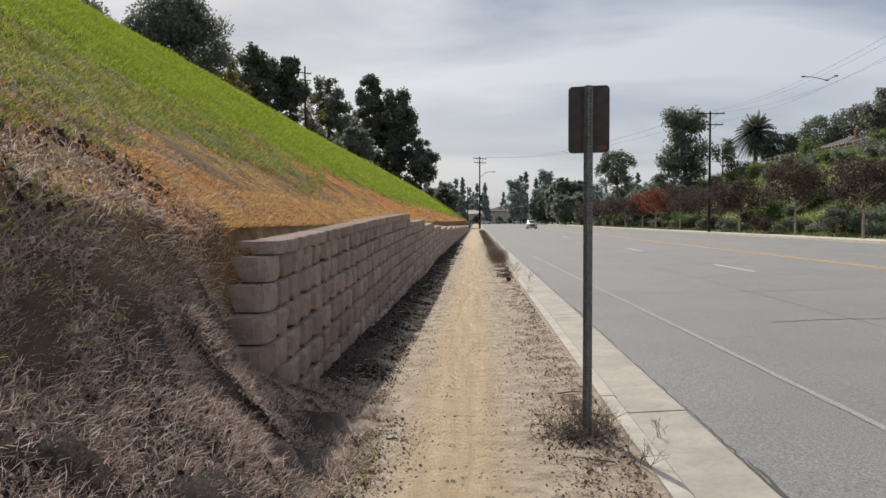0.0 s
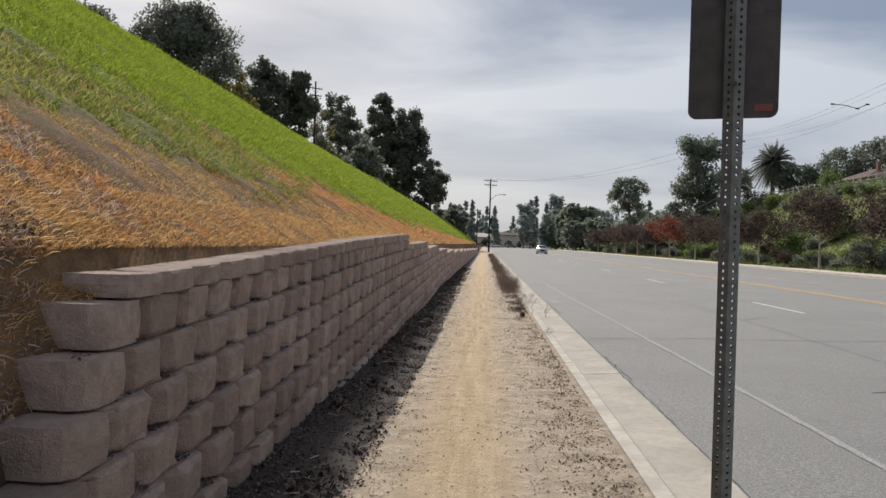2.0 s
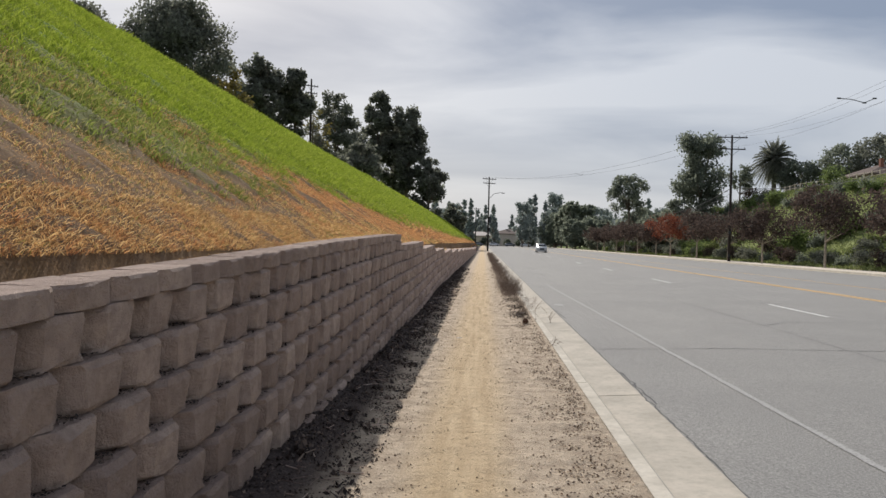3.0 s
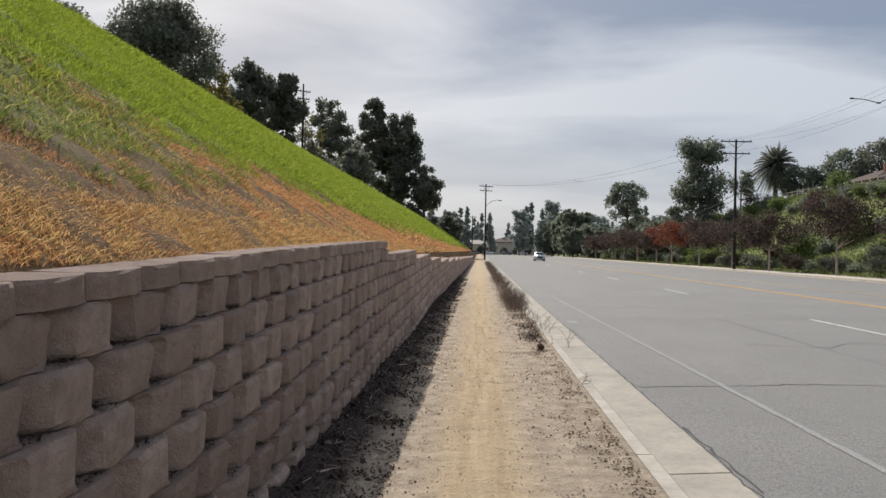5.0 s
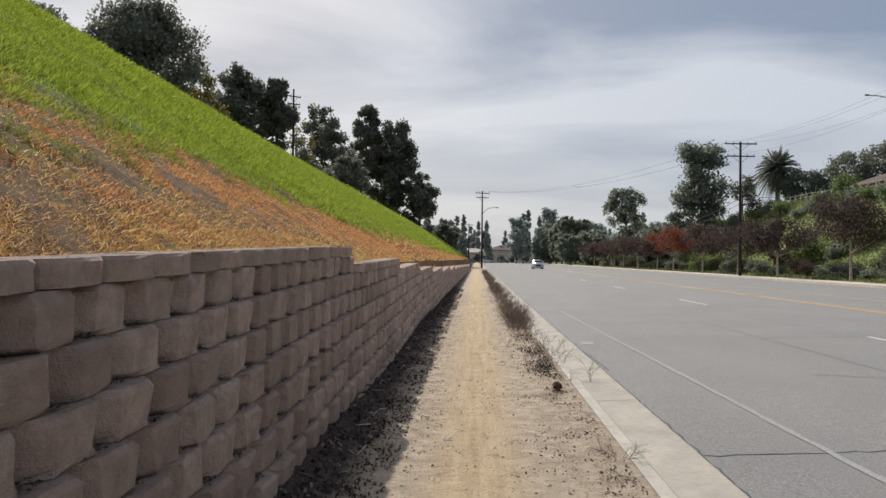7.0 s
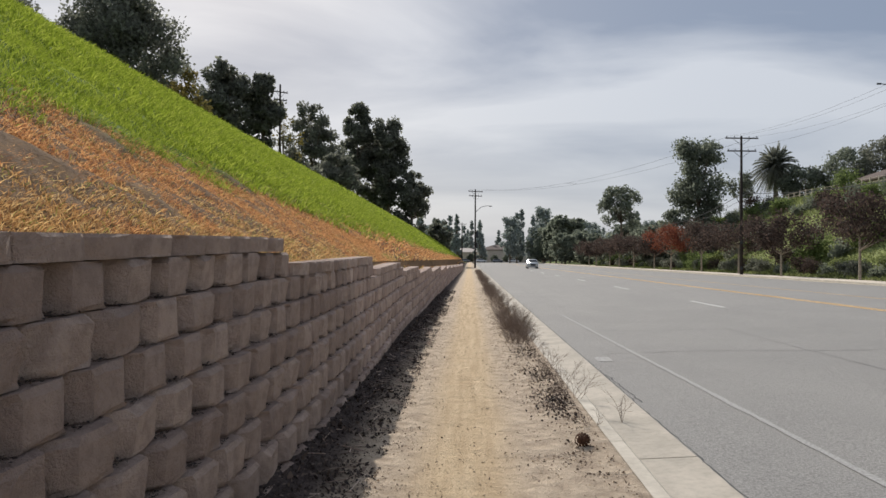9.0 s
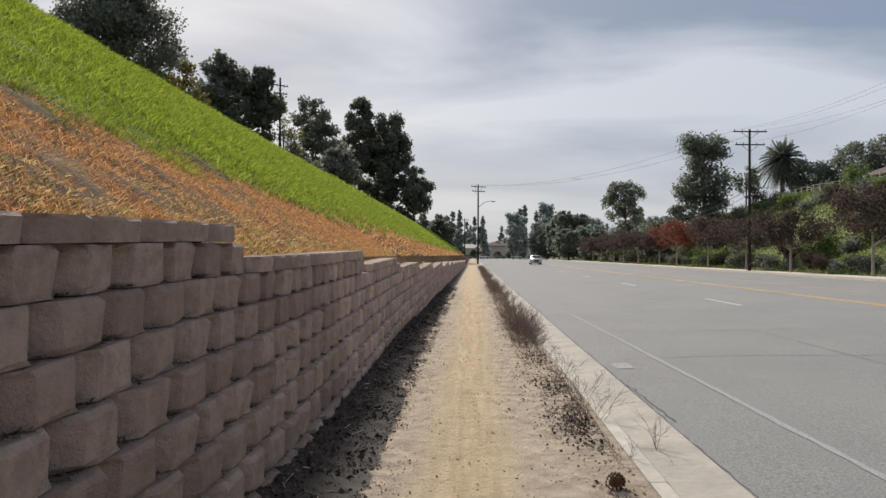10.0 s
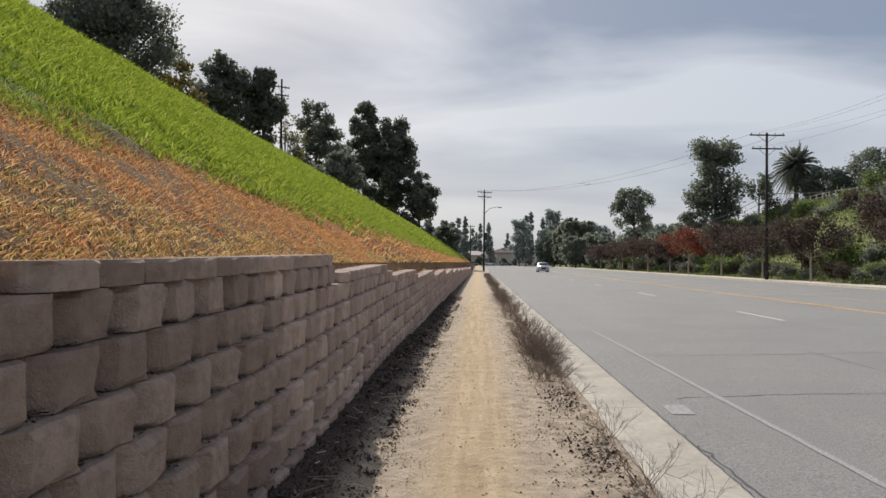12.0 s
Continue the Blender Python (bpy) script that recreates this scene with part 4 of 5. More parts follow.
def house(name, loc, wx_, wy, wall_h, roof_h, label, wallmat, roofmat, rz=0, chimney=True):
    root = base_at(name, loc, label, "house", rz)
    bm = bmesh.new()
    box(bm, -wx_ / 2, wx_ / 2, -wy / 2, wy / 2, -0.5, wall_h)
    part("wall", bm, wallmat, root)
    bm = bmesh.new()
    ex, ey = wx_ / 2 + 0.5, wy / 2 + 0.5
    rx = max(0.2, ex - ey) if ex > ey else 0.0
    ry = 0.0 if ex > ey else ey - ex
    lo = [bm.verts.new(p) for p in ((-ex, -ey, wall_h), (ex, -ey, wall_h), (ex, ey, wall_h), (-ex, ey, wall_h))]
    b0 = [bm.verts.new((v.co.x, v.co.y, wall_h + 0.18)) for v in lo]
    r0, r1 = bm.verts.new((-rx, -ry, wall_h + roof_h)), bm.verts.new((rx, ry, wall_h + roof_h))
    bm.faces.new(lo[::-1])
    for j in range(4):
        bm.faces.new((lo[j], lo[(j + 1) % 4], b0[(j + 1) % 4], b0[j]))
    if ex > ey:
        for f in ((b0[0], b0[1], r1, r0), (b0[1], b0[2], r1), (b0[2], b0[3], r0, r1), (b0[3], b0[0], r0)):
            bm.faces.new(f)
    else:
        for f in ((b0[0], b0[1], r0), (b0[1], b0[2], r1, r0), (b0[2], b0[3], r1), (b0[3], b0[0], r0, r1)):
            bm.faces.new(f)
    part("roof", bm, roofmat, root)
    for sx, sy, n in ((0, -1, 3), (-1, 0, 3)):
        for q in range(n):
            t = (q + 0.5) / n * 2 - 1
            bm = bmesh.new()
            if sx:
                y0 = t * wy / 2 * 0.9
                box(bm, -wx_ / 2 - 0.05, -wx_ / 2 + 0.02, y0 - 0.6, y0 + 0.6, 0.9, 2.0)
            else:
                x0 = t * wx_ / 2 * 0.9
                box(bm, x0 - 0.6, x0 + 0.6, -wy / 2 - 0.05, -wy / 2 + 0.02, 0.9, 2.0)
            part("window", bm, M_GLASS, root, "dark glazed window")
    if chimney:
        bm = bmesh.new()
        box(bm, -1.3, -0.8, -wy / 4 - 0.25, -wy / 4 + 0.25, wall_h, wall_h + roof_h + 0.7)
        part("chimney", bm, M_BRICK, root, "reddish brick chimney")
    return root


M_GLASS = plain("dark glass", (0.03, 0.035, 0.04), 0.1, spec=0.6)
M_BRICK = plain("red brick", (0.22, 0.10, 0.07), 0.9)
M_STUCCO = plain("pale stucco", (0.50, 0.44, 0.37), 0.9)
M_TAUPE = plain("taupe stucco", (0.30, 0.25, 0.22), 0.9)
M_ROOF = plain("brown shingles", (0.12, 0.09, 0.08), 0.9, vary=0.3, scale=4)
M_PALEROOF = plain("pale roof", (0.45, 0.40, 0.37), 0.8)
house("house", (61.0, 119.5, float(land(61.0, 119.5)) - 1.3), 8, 11, 2.6, 2.0, "low house with brown hipped roof and chimney on the hilltop", M_TAUPE, M_ROOF)
house("house", (50, 196, 1.6), 14, 18, 5.2, 2.0, "pale roofed house behind the street trees", M_TAUPE, M_PALEROOF, chimney=False)
house("house", (24, 372, 0), 40, 16, 6.0, 2.6, "long low building at the end of the road", M_STUCCO, M_ROOF, chimney=False)
house("house", (-14, 400, 0), 44, 16, 5.0, 2.4, "long low building at the end of the road", M_STUCCO, M_PALEROOF, chimney=False)


def fence():
    root = base_at("hilltop_fence", (52.0, 98.0, 0), "thin pale post and rail fence along the hilltop", "fence")
    for j in range(23):
        y = 2.0 * j
        z = float(land(52.0, 98 + y))
        bm = bmesh.new()
        box(bm, -0.06, 0.06, y - 0.06, y + 0.06, z - 0.2, z + 1.25)
        part("post", bm, M_STUCCO, root)
        if j < 22:
            z1 = float(land(52.0, 100 + y))
            for h in (0.6, 1.12):
                bm = bmesh.new()
                tube(bm, [(0, y, z + h), (0, y + 2, z1 + h)], [0.035, 0.035], 4)
                part("rail", bm, M_STUCCO, root)


fence()

# woods at the end of the road
rng_w = np.random.default_rng(5)
far_protos = []
# the first four far crowns have haze put into their leaf colour
for j, (shp, h, w, mt) in enumerate([("spire", 22, 8, L_HAZED), ("tall", 20, 9, L_HAZED), ("round", 14, 13, L_HAZED), ("spire", 26, 7, L_HAZED), ("round", 11, 12, L_EUC), ("tall", 15, 6, L_EUC)]):
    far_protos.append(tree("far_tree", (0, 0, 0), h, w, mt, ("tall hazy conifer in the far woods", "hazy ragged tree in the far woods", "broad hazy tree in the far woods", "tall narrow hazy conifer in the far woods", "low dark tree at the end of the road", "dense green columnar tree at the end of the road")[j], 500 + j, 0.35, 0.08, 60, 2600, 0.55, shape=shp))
used = [False] * 6


def far_tree(k, x, y, s, z=0.0):
    m = pose(x, y, z, 0, 0, rng_w.random() * 360) @ Matrix.Diagonal((s, s, s, 1))
    if not used[k]:
        used[k] = True
        far_protos[k].matrix_basis = m
    else:
        ob = copy_thing(far_protos[k], m.normalized())
        ob.matrix_basis = m


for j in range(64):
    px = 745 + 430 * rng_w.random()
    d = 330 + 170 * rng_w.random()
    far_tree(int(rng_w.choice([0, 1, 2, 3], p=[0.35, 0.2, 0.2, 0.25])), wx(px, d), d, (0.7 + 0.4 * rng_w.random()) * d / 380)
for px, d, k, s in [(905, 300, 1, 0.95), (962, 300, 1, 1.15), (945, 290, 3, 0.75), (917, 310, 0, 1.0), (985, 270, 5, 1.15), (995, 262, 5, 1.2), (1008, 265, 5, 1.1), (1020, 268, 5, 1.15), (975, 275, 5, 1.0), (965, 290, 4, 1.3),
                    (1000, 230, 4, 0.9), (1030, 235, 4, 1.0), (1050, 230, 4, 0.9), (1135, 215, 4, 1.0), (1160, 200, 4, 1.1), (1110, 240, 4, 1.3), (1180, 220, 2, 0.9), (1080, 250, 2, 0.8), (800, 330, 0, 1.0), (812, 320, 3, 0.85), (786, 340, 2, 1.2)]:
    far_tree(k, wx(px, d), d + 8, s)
for j in range(26):
    far_tree(4, 33.5 + 6 * rng_w.random(), 128 + 4.2 * j, 0.42 + 0.2 * rng_w.random(), float(land(36, 128 + 4.2 * j)) - 0.3)
for j in range(14):
    far_tree(4, -16 + 5.5 * j, 345 + 6 * rng_w.random(), 0.30 + 0.12 * rng_w.random())


# ---- a car far down the road, and parked cars at its end ----
M_CARWHITE = plain("white car paint", (0.62, 0.63, 0.65), 0.25, 0.1, 0.03, spec=0.6)
M_CARGREY = plain("grey car paint", (0.18, 0.19, 0.21), 0.3, 0.3, 0.05, spec=0.6)
M_TYRE = plain("tyre rubber", (0.02, 0.02, 0.021), 0.85)
M_LAMP = plain("lamp glass", (0.6, 0.6, 0.58), 0.15, spec=0.7)


def car(loc, rz, paint, label):
    root = base_at("car", loc, label, "car", rz)
    bm = bmesh.new()
    # side outline, extruded across and drawn in above the shoulders
    prof = [(-2.3, 0.35), (-2.32, 0.75), (-2.25, 1.0), (-1.25, 1.10), (-0.55, 1.60), (1.35, 1.66), (2.15, 1.15), (2.28, 0.95), (2.28, 0.4), (1.9, 0.25), (-1.9, 0.25)]
    sides = []
    for s in (-1, 1):
        sides.append([bm.verts.new((s * (0.90 if z < 1.05 else 0.90 - 0.30 * (z - 1.05)), y, z)) for y, z in prof])
    n = len(prof)
    for j in range(n):
        bm.faces.new((sides[0][j], sides[0][(j + 1) % n], sides[1][(j + 1) % n], sides[1][j]))
    bm.faces.new(sides[0][::-1])
    bm.faces.new(sides[1])
    bmesh.ops.recalc_face_normals(bm, faces=bm.faces)
    bmesh.ops.bevel(bm, geom=list(bm.edges), offset=0.05, segments=2, affect="EDGES")
    part("body", bm, paint, root, smooth=True)
    for y0, z0, y1, z1, nm in ((-1.17, 1.17, -0.62, 1.545, "windscreen"), (1.42, 1.58, 2.02, 1.25, "rear_window")):
        bm = bmesh.new()
        off = 0.03
        dy, dz = z1 - z0, y0 - y1
        ln = math.hypot(dy, dz)
        ny, nz = (-dy / ln * off, abs(dz) / ln * off) if nm == "windscreen" else (abs(dy) / ln * off, abs(dz) / ln * off)
        vs = [bm.verts.new(p) for p in ((-0.78, y0 + ny, z0 + nz), (0.78, y0 + ny, z0 + nz), (0.66, y1 + ny, z1 + nz), (-0.66, y1 + ny, z1 + nz))]
        bm.faces.new(vs)
        part(nm, bm, M_GLASS, root)
    for s in (-1, 1):
        bm = bmesh.new()
        vs = [bm.verts.new(p) for p in ((s * 0.90, -1.05, 1.12), (s * 0.90, 1.75, 1.16), (s * 0.775, 1.3, 1.55), (s * 0.785, -0.5, 1.53))]
        bm.faces.new(vs)
        part("side_window", bm, M_GLASS, root)
        for y in (-1.42, 1.42):
            bm = bmesh.new()
            tube(bm, [(s * 0.70, y, 0.34), (s * 0.915, y, 0.34)], [0.34, 0.34], 18)
            w = part("wheel", bm, M_TYRE, root)
            bm = bmesh.new()
            tube(bm, [(s * 0.90, y, 0.34), (s * 0.925, y, 0.34)], [0.21, 0.19], 12)
            part("rim", bm, M_STEEL, w)
        bm = bmesh.new()
        box(bm, s * 0.62 - 0.2, s * 0.62 + 0.2, -2.345, -2.25, 0.78, 0.92, 0.02)
        part("headlight", bm, M_LAMP, root)
        bm = bmesh.new()
        box(bm, s * 1.0 - 0.1, s * 1.0 + 0.1, -0.95, -0.85, 1.08, 1.22, 0.03)
        part("wing_mirror", bm, paint, root)
    bm = bmesh.new()
    box(bm, -0.42, 0.42, -2.35, -2.28, 0.55, 0.88, 0.02)
    part("grille", bm, M_DARKMETAL, root)
    return root


car((10.8, 138.0, -0.09), 0, M_CARWHITE, "white sport utility car coming along the road")
for j, (x, y, rz) in enumerate([(-8, 322, 90), (-2, 322, 85), (5, 324, 90), (12, 322, 92), (19, 326, 90), (26, 324, 88)]):
    car((x, y, 0.05), rz, (M_CARWHITE, M_CARGREY)[j % 2], "pale parked car at the end of the road" if j % 2 == 0 else "grey parked car at the end of the road")


# ---- turf, thatch, litter and weeds ----
def normals_at(x, y, e=0.15):
    zx = (land(x + e, y) - land(x - e, y)) / (2 * e)
    zy = (land(x, y + e) - land(x, y - e)) / (2 * e)
    n = np.stack([-zx, -zy, np.ones_like(zx)], -1)
    return n / np.linalg.norm(n, axis=1)[:, None]


def blades(name, x, y, rng, length, width, lean, mat, label, lift=0.0, droop=0.35, wild=0.0):
    """Bent blades, two faces each, growing out of the ground at x, y."""
    n = len(x)
    base = np.stack([x, y, land(x, y) - 0.012 + lift], -1)
    up = normals_at(x, y) * 0.4 + np.array([0, 0, 0.6])
    a = rng.random(n) * 2 * np.pi
    side = np.stack([np.cos(a), np.sin(a), np.zeros(n)], -1)
    d = up + side * (lean * (0.3 + rng.random((n, 1))))
    d += rng.normal(0, 1, (n, 3)) * wild
    d /= np.linalg.norm(d, axis=1)[:, None]
    L = (length * (0.5 + 0.9 * rng.random(n)))[:, None]
    W = (width * (0.6 + 0.8 * rng.random(n)))[:, None]
    across = np.cross(d, rng.normal(0, 1, (n, 3)))
    across /= np.linalg.norm(across, axis=1)[:, None]
    mid = base + d * L * 0.55
    bend = side * 0.6 + np.array([0, 0, -0.5])
    tip = base + d * L + bend * L * droop
    co = np.stack([base - across * W, base + across * W, mid + across * W * 0.8, mid - across * W * 0.8, tip], 1).reshape(-1, 3)
    k = np.arange(n, dtype=np.int32)[:, None] * 5
    tri = np.concatenate([k + np.array([[0, 1, 2]]), k + np.array([[0, 2, 3]]), k + np.array([[3, 2, 4]])], 1).reshape(-1, 3)
    return array_mesh(name, co, tri, mat, "stuff", label)


def scatter(rng, n, X0, X1, y0, y1, ybias=1.0):
    y = y0 + (y1 - y0) * rng.random(n) ** ybias
    X = X0 + (X1 - X0) * rng.random(n)
    return -X, y


def clumpy(x, y, f, seed):
    return wobble(x, y, f, seed) + 0.6 * wobble(x, y, f * 2.7, seed + 1) + 0.4 * wobble(x, y, f * 6.1, seed + 2)


rg = np.random.default_rng(21)
# green turf, finer near the walk
for y0, y1, n, ln, wd in ((2, 24, 190000, 0.12, 0.0055), (24, 60, 120000, 0.17, 0.011), (60, 190, 60000, 0.26, 0.04)):
    x, y = scatter(rg, n, 2.4, 11.2, y0, y1)
    X = -x
    e = green_edge(y)
    g = X + 0.5 * clumpy(x, y, 0.9, 4)
    pe = patchy_edge(y)
    keep = (g > e + 0.1 * rg.normal(0, 1, len(x))) | ((y < 21) & (g > pe) & (clumpy(x, y, 1.5, 12) > -0.55))
    patchy = keep & ((clumpy(x, y, 1.6, 9) > 0.1 + 0.8 * (X - e)) | (rg.random(len(x)) < 0.25 * (X < e + 0.5)))
    g_ok = keep & ~patchy
    blades("green_turf", x[g_ok], y[g_ok], rg, ln, wd, 0.5, L_GREEN, "bright green grass on the bank")
    thin = patchy & (rg.random(len(x)) < 0.7)
    blades("patchy_turf", x[thin], y[thin], rg, ln * 0.9, wd, 0.7, L_OLIVE, "patchy olive grass on the bank")
# dry grass between the turf and the wall
for y0, y1, n, ln, wd in ((1.5, 14, 340000, 0.045, 0.0016), (14, 32, 260000, 0.06, 0.0032), (32, 190, 80000, 0.12, 0.015)):
    x, y = scatter(rg, n, 1.66, 7.5 if y0 < 10 else 6.2, y0, y1)
    X = -x
    e = green_edge(y)
    ok = (X + 0.4 * clumpy(x, y, 1.3, 4) < e + 0.35) & ((y > 6.1) | (X + 0.3 * wobble(x, y, 2.2, 7) > thatch_edge(y) - 0.4 + 0.6 * rg.random(len(x))))
    cl = clumpy(x, y, 1.1, 14)
    bare = clumpy(x, y, 2.6, 31) + 0.3 * clumpy(x, y, 11.0, 5) > 0.6
    ok &= ~bare | (rg.random(len(x)) < 0.4)
    rust = ok & ((X > e - 1.25 + 0.9 * cl) & (y > 9) | (cl > 0.35) & (X > 2.2) | ((y < 9) & (cl > 0.0))) & (rg.random(len(x)) < 0.85)
    ok &= (X < patchy_edge(y) + 0.2) | (y > 21) | (rg.random(len(x)) < 0.5)
    rust &= ok
    olive = ok & ~rust & (rg.random(len(x)) < np.where(X > 3, 0.28, 0.1) + 0.5 * (clumpy(x, y, 2.1, 40) > 0.9))
    straw = ok & ~rust & ~olive
    blades("rust_grass", x[rust], y[rust], rg, ln * 1.05, wd, 0.9, L_RUST, "rust orange dead grass on the bank")
    blades("straw_grass", x[straw], y[straw], rg, ln, wd, 1.0, L_DRY, "straw coloured dry grass on the bank")
    blades("olive_grass", x[olive], y[olive], rg, ln, wd, 0.7, L_OLIVE, "olive grass tufts in the dry grass")
# mown dead stems on the cut bank beside the start of the wall
x, y = scatter(rg, 400000, 0.55, 4.0, 0.3, 6.8)
X = -x
w = smooth(0.4, -0.4, X + 0.3 * wobble(x, y, 2.2, 7) - thatch_edge(y)) * smooth(6.6, 5.7, y)
ok = (rg.random(len(x)) < w * smooth(0.5, 1.0, X) * (0.35 + 0.65 * (clumpy(x, y, 3.1, 8) > -0.2))) & ((y < 5.8) | (X > 1.95) | ((X < 1.32) & (y < 6.4)))
blades("thatch", x[ok], y[ok], rg, 0.075, 0.0019, 1.7, L_THATCH, "grey brown dead mown stems", 0.02, 0.15, 1.3)
ok = ok & (rg.random(len(x)) < 0.10 * smooth(1.5, 3.0, X))
blades("thatch_green", x[ok], y[ok], rg, 0.12, 0.004, 0.8, L_OLIVE, "sparse green shoots in dead stems", 0.0)
# the far bank's rough grass
x, y = scatter(rg, 60000, -52, -31, 42, 190)
blades("far_grass", x, y, rg, 0.35, 0.05, 0.6, L_BRUSH, "rough yellow green grass on the far bank")


def litter(name, n, rng, x, y, size, mat, label, flat=0.25, lift=0.0):
    """Small crumpled leaves and clods: bent two-face scraps."""
    base = np.stack([x, y, land(x, y) + size * 0.12 + lift], -1)
    a = rng.random(n) * 2 * np.pi
    u = np.stack([np.cos(a), np.sin(a), rng.normal(0, flat, n)], -1)
    v = np.stack([-np.sin(a), np.cos(a), rng.normal(0, flat, n)], -1)
    s = (size * (0.4 + 1.0 * rng.random(n)))[:, None]
    h = np.array([0, 0, 1.0]) * s * rng.random((n, 1)) * 0.8
    co = np.stack([base - u * s, base - v * s * 0.5, base + u * s, base + v * s * 0.5 + h], 1).reshape(-1, 3)
    k = np.arange(n, dtype=np.int32)[:, None] * 4
    tri = np.concatenate([k + np.array([[0, 1, 3]]), k + np.array([[1, 2, 3]])], 1).reshape(-1, 3)
    return array_mesh(name, co, tri, mat, "stuff", label)


L_LEAF = leafy("dead brown leaves", ((0.0, (0.07, 0.048, 0.035)), (0.6, (0.20, 0.14, 0.10)), (1.0, (0.42, 0.32, 0.22))), 0.15)
# dead leaves by the wall, coloured darker to deepen its shadow
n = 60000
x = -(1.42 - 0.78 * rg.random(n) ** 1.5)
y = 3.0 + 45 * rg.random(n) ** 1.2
litter("leaf_litter", n, rg, x, y, 0.013, L_DIRT_SHADE, "dead leaves at the foot of the wall, darkened for its shade", 0.5)
n = 26000
x = 1.16 - np.abs(rg.normal(0, 0.33, n))
y = 2.0 + 50 * rg.random(n) ** 1.3
ok = (clumpy(x, y, 2.0, 3) > -0.1) | (rg.random(n) < 0.25)
litter("kerb_litter", int(ok.sum()), rg, x[ok], y[ok], 0.0125, L_LEAF, "dead leaves and crumbs along the kerb", 0.4)
n = 1800
x = -0.75 + 1.9 * rg.random(n)
y = 1.5 + 45 * rg.random(n) ** 1.3
litter("path_crumbs", n, rg, x, y, 0.007, L_LEAF, "scattered crumbs and bits of leaf on the path", 0.4)


def pebbles(n, rng, x, y, size, mat, label):
    base = np.stack([x, y, land(x, y) + size * 0.2], -1)
    o = np.array([[1, 0, 0], [0, 1, 0], [-1, 0, 0], [0, -1, 0], [0, 0, 0.75], [0, 0, -0.6]])
    s = (size * (0.4 + 0.9 * rng.random(n) ** 2))[:, None, None]
    co = (base[:, None, :] + o[None] * s * (0.75 + 0.5 * rng.random((n, 6, 1)))).reshape(-1, 3)
    f = np.array([[0, 1, 4], [1, 2, 4], [2, 3, 4], [3, 0, 4], [1, 0, 5], [2, 1, 5], [3, 2, 5], [0, 3, 5]])
    tri = (np.arange(n)[:, None, None] * 6 + f[None]).reshape(-1, 3)
    return array_mesh("pebbles", co, tri, mat, "stuff", label)


M_CLOD = plain("dry clods", (0.50, 0.39, 0.27), 0.95, vary=0.35, scale=30)
n = 7000
x = -0.7 + 1.87 * rg.random(n) ** 0.8
y = 1.5 + 40 * rg.random(n) ** 1.3
pebbles(n, rg, x, y, 0.009, M_CLOD, "small stones and clods on the dirt path")

M_TWIG = plain("dry twigs", (0.20, 0.15, 0.12), 0.95, vary=0.3, scale=20)


def twiggy(rng, stems, high, spread_):
    """Branching twigs as thin three-sided rods; returns vertices and faces."""
    co, fs = [], []

    def rod(a, b, r):
        d = (b - a).normalized()
        u = d.orthogonal().normalized()
        v = d.cross(u)
        n0 = len(co)
        for p, rr in ((a, r), (b, r * 0.55)):
            for j in range(3):
                t = 2.0944 * j
                co.append(tuple(p + (u * math.cos(t) + v * math.sin(t)) * rr))
        for j in range(3):
            k = (j + 1) % 3
            fs.append((n0 + j, n0 + k, n0 + 3 + k, n0 + 3 + j))

    def grow(p, d, ln, r, depth):
        q = p + d * ln
        rod(p, q, r)
        if depth == 0:
            return
        for _ in range(rng.integers(2, 4)):
            nd = (d + Vector(rng.normal(0, 0.45, 3)) + Vector((0, 0, 0.12))).normalized()
            grow(q if rng.random() < 0.6 else p.lerp(q, 0.6), nd, ln * (0.55 + 0.3 * rng.random()), r * 0.65, depth - 1)

    for _ in range(stems):
        a = rng.random() * 6.283
        d = Vector((math.cos(a) * spread_, math.sin(a) * spread_, 1)).normalized()
        grow(Vector((rng.normal(0, 0.03), rng.normal(0, 0.03), -0.03)), d, high * (0.3 + 0.2 * rng.random()), 0.0035, 3)
    return np.array(co), np.array(fs)


def dry_weed(loc, seed, stems, high, spread_, label="leafless dry weed with fine twigs beside the kerb"):
    rng = np.random.default_rng(seed)
    co, fs = twiggy(rng, stems, high, spread_)
    ob = array_mesh("dry_weed", co, fs, M_TWIG, "", label, "weed")
    ob.location = loc
    return ob


proto_weeds = []
for j, (x, y, z, st, h, sp) in enumerate([(0.78, 5.22, 0, 9, 0.30, 0.9), (0.98, 5.35, 0, 8, 0.30, 0.8), (0.66, 5.05, 0, 6, 0.16, 1.4), (1.05, 4.9, 0, 5, 0.22, 1.2), (1.17, 4.55, 0, 5, 0.22, 0.5),
                                           (1.60, 5.6, -0.12, 4, 0.15, 0.4), (1.17, 15.5, 0, 7, 0.26, 1.5), (1.15, 20.5, 0, 11, 0.42, 0.8), (1.05, 20.9, 0, 9, 0.2, 1.4), (1.16, 22.7, 0, 11, 0.38, 0.8), (1.02, 22.4, 0, 8, 0.2, 1.5),
                                           (1.17, 21.4, 0, 10, 0.42, 0.8), (1.12, 24.6, 0, 8, 0.3, 1.0), (1.66, 20.0, -0.12, 4, 0.34, 0.3), (0.95, 19.9, 0, 8, 0.14, 1.6), (1.15, 19.2, 0, 6, 0.2, 1.2)]):
    proto_weeds.append(dry_weed((x, y, z), 700 + j, st, h, sp))
rw = np.random.default_rng(31)
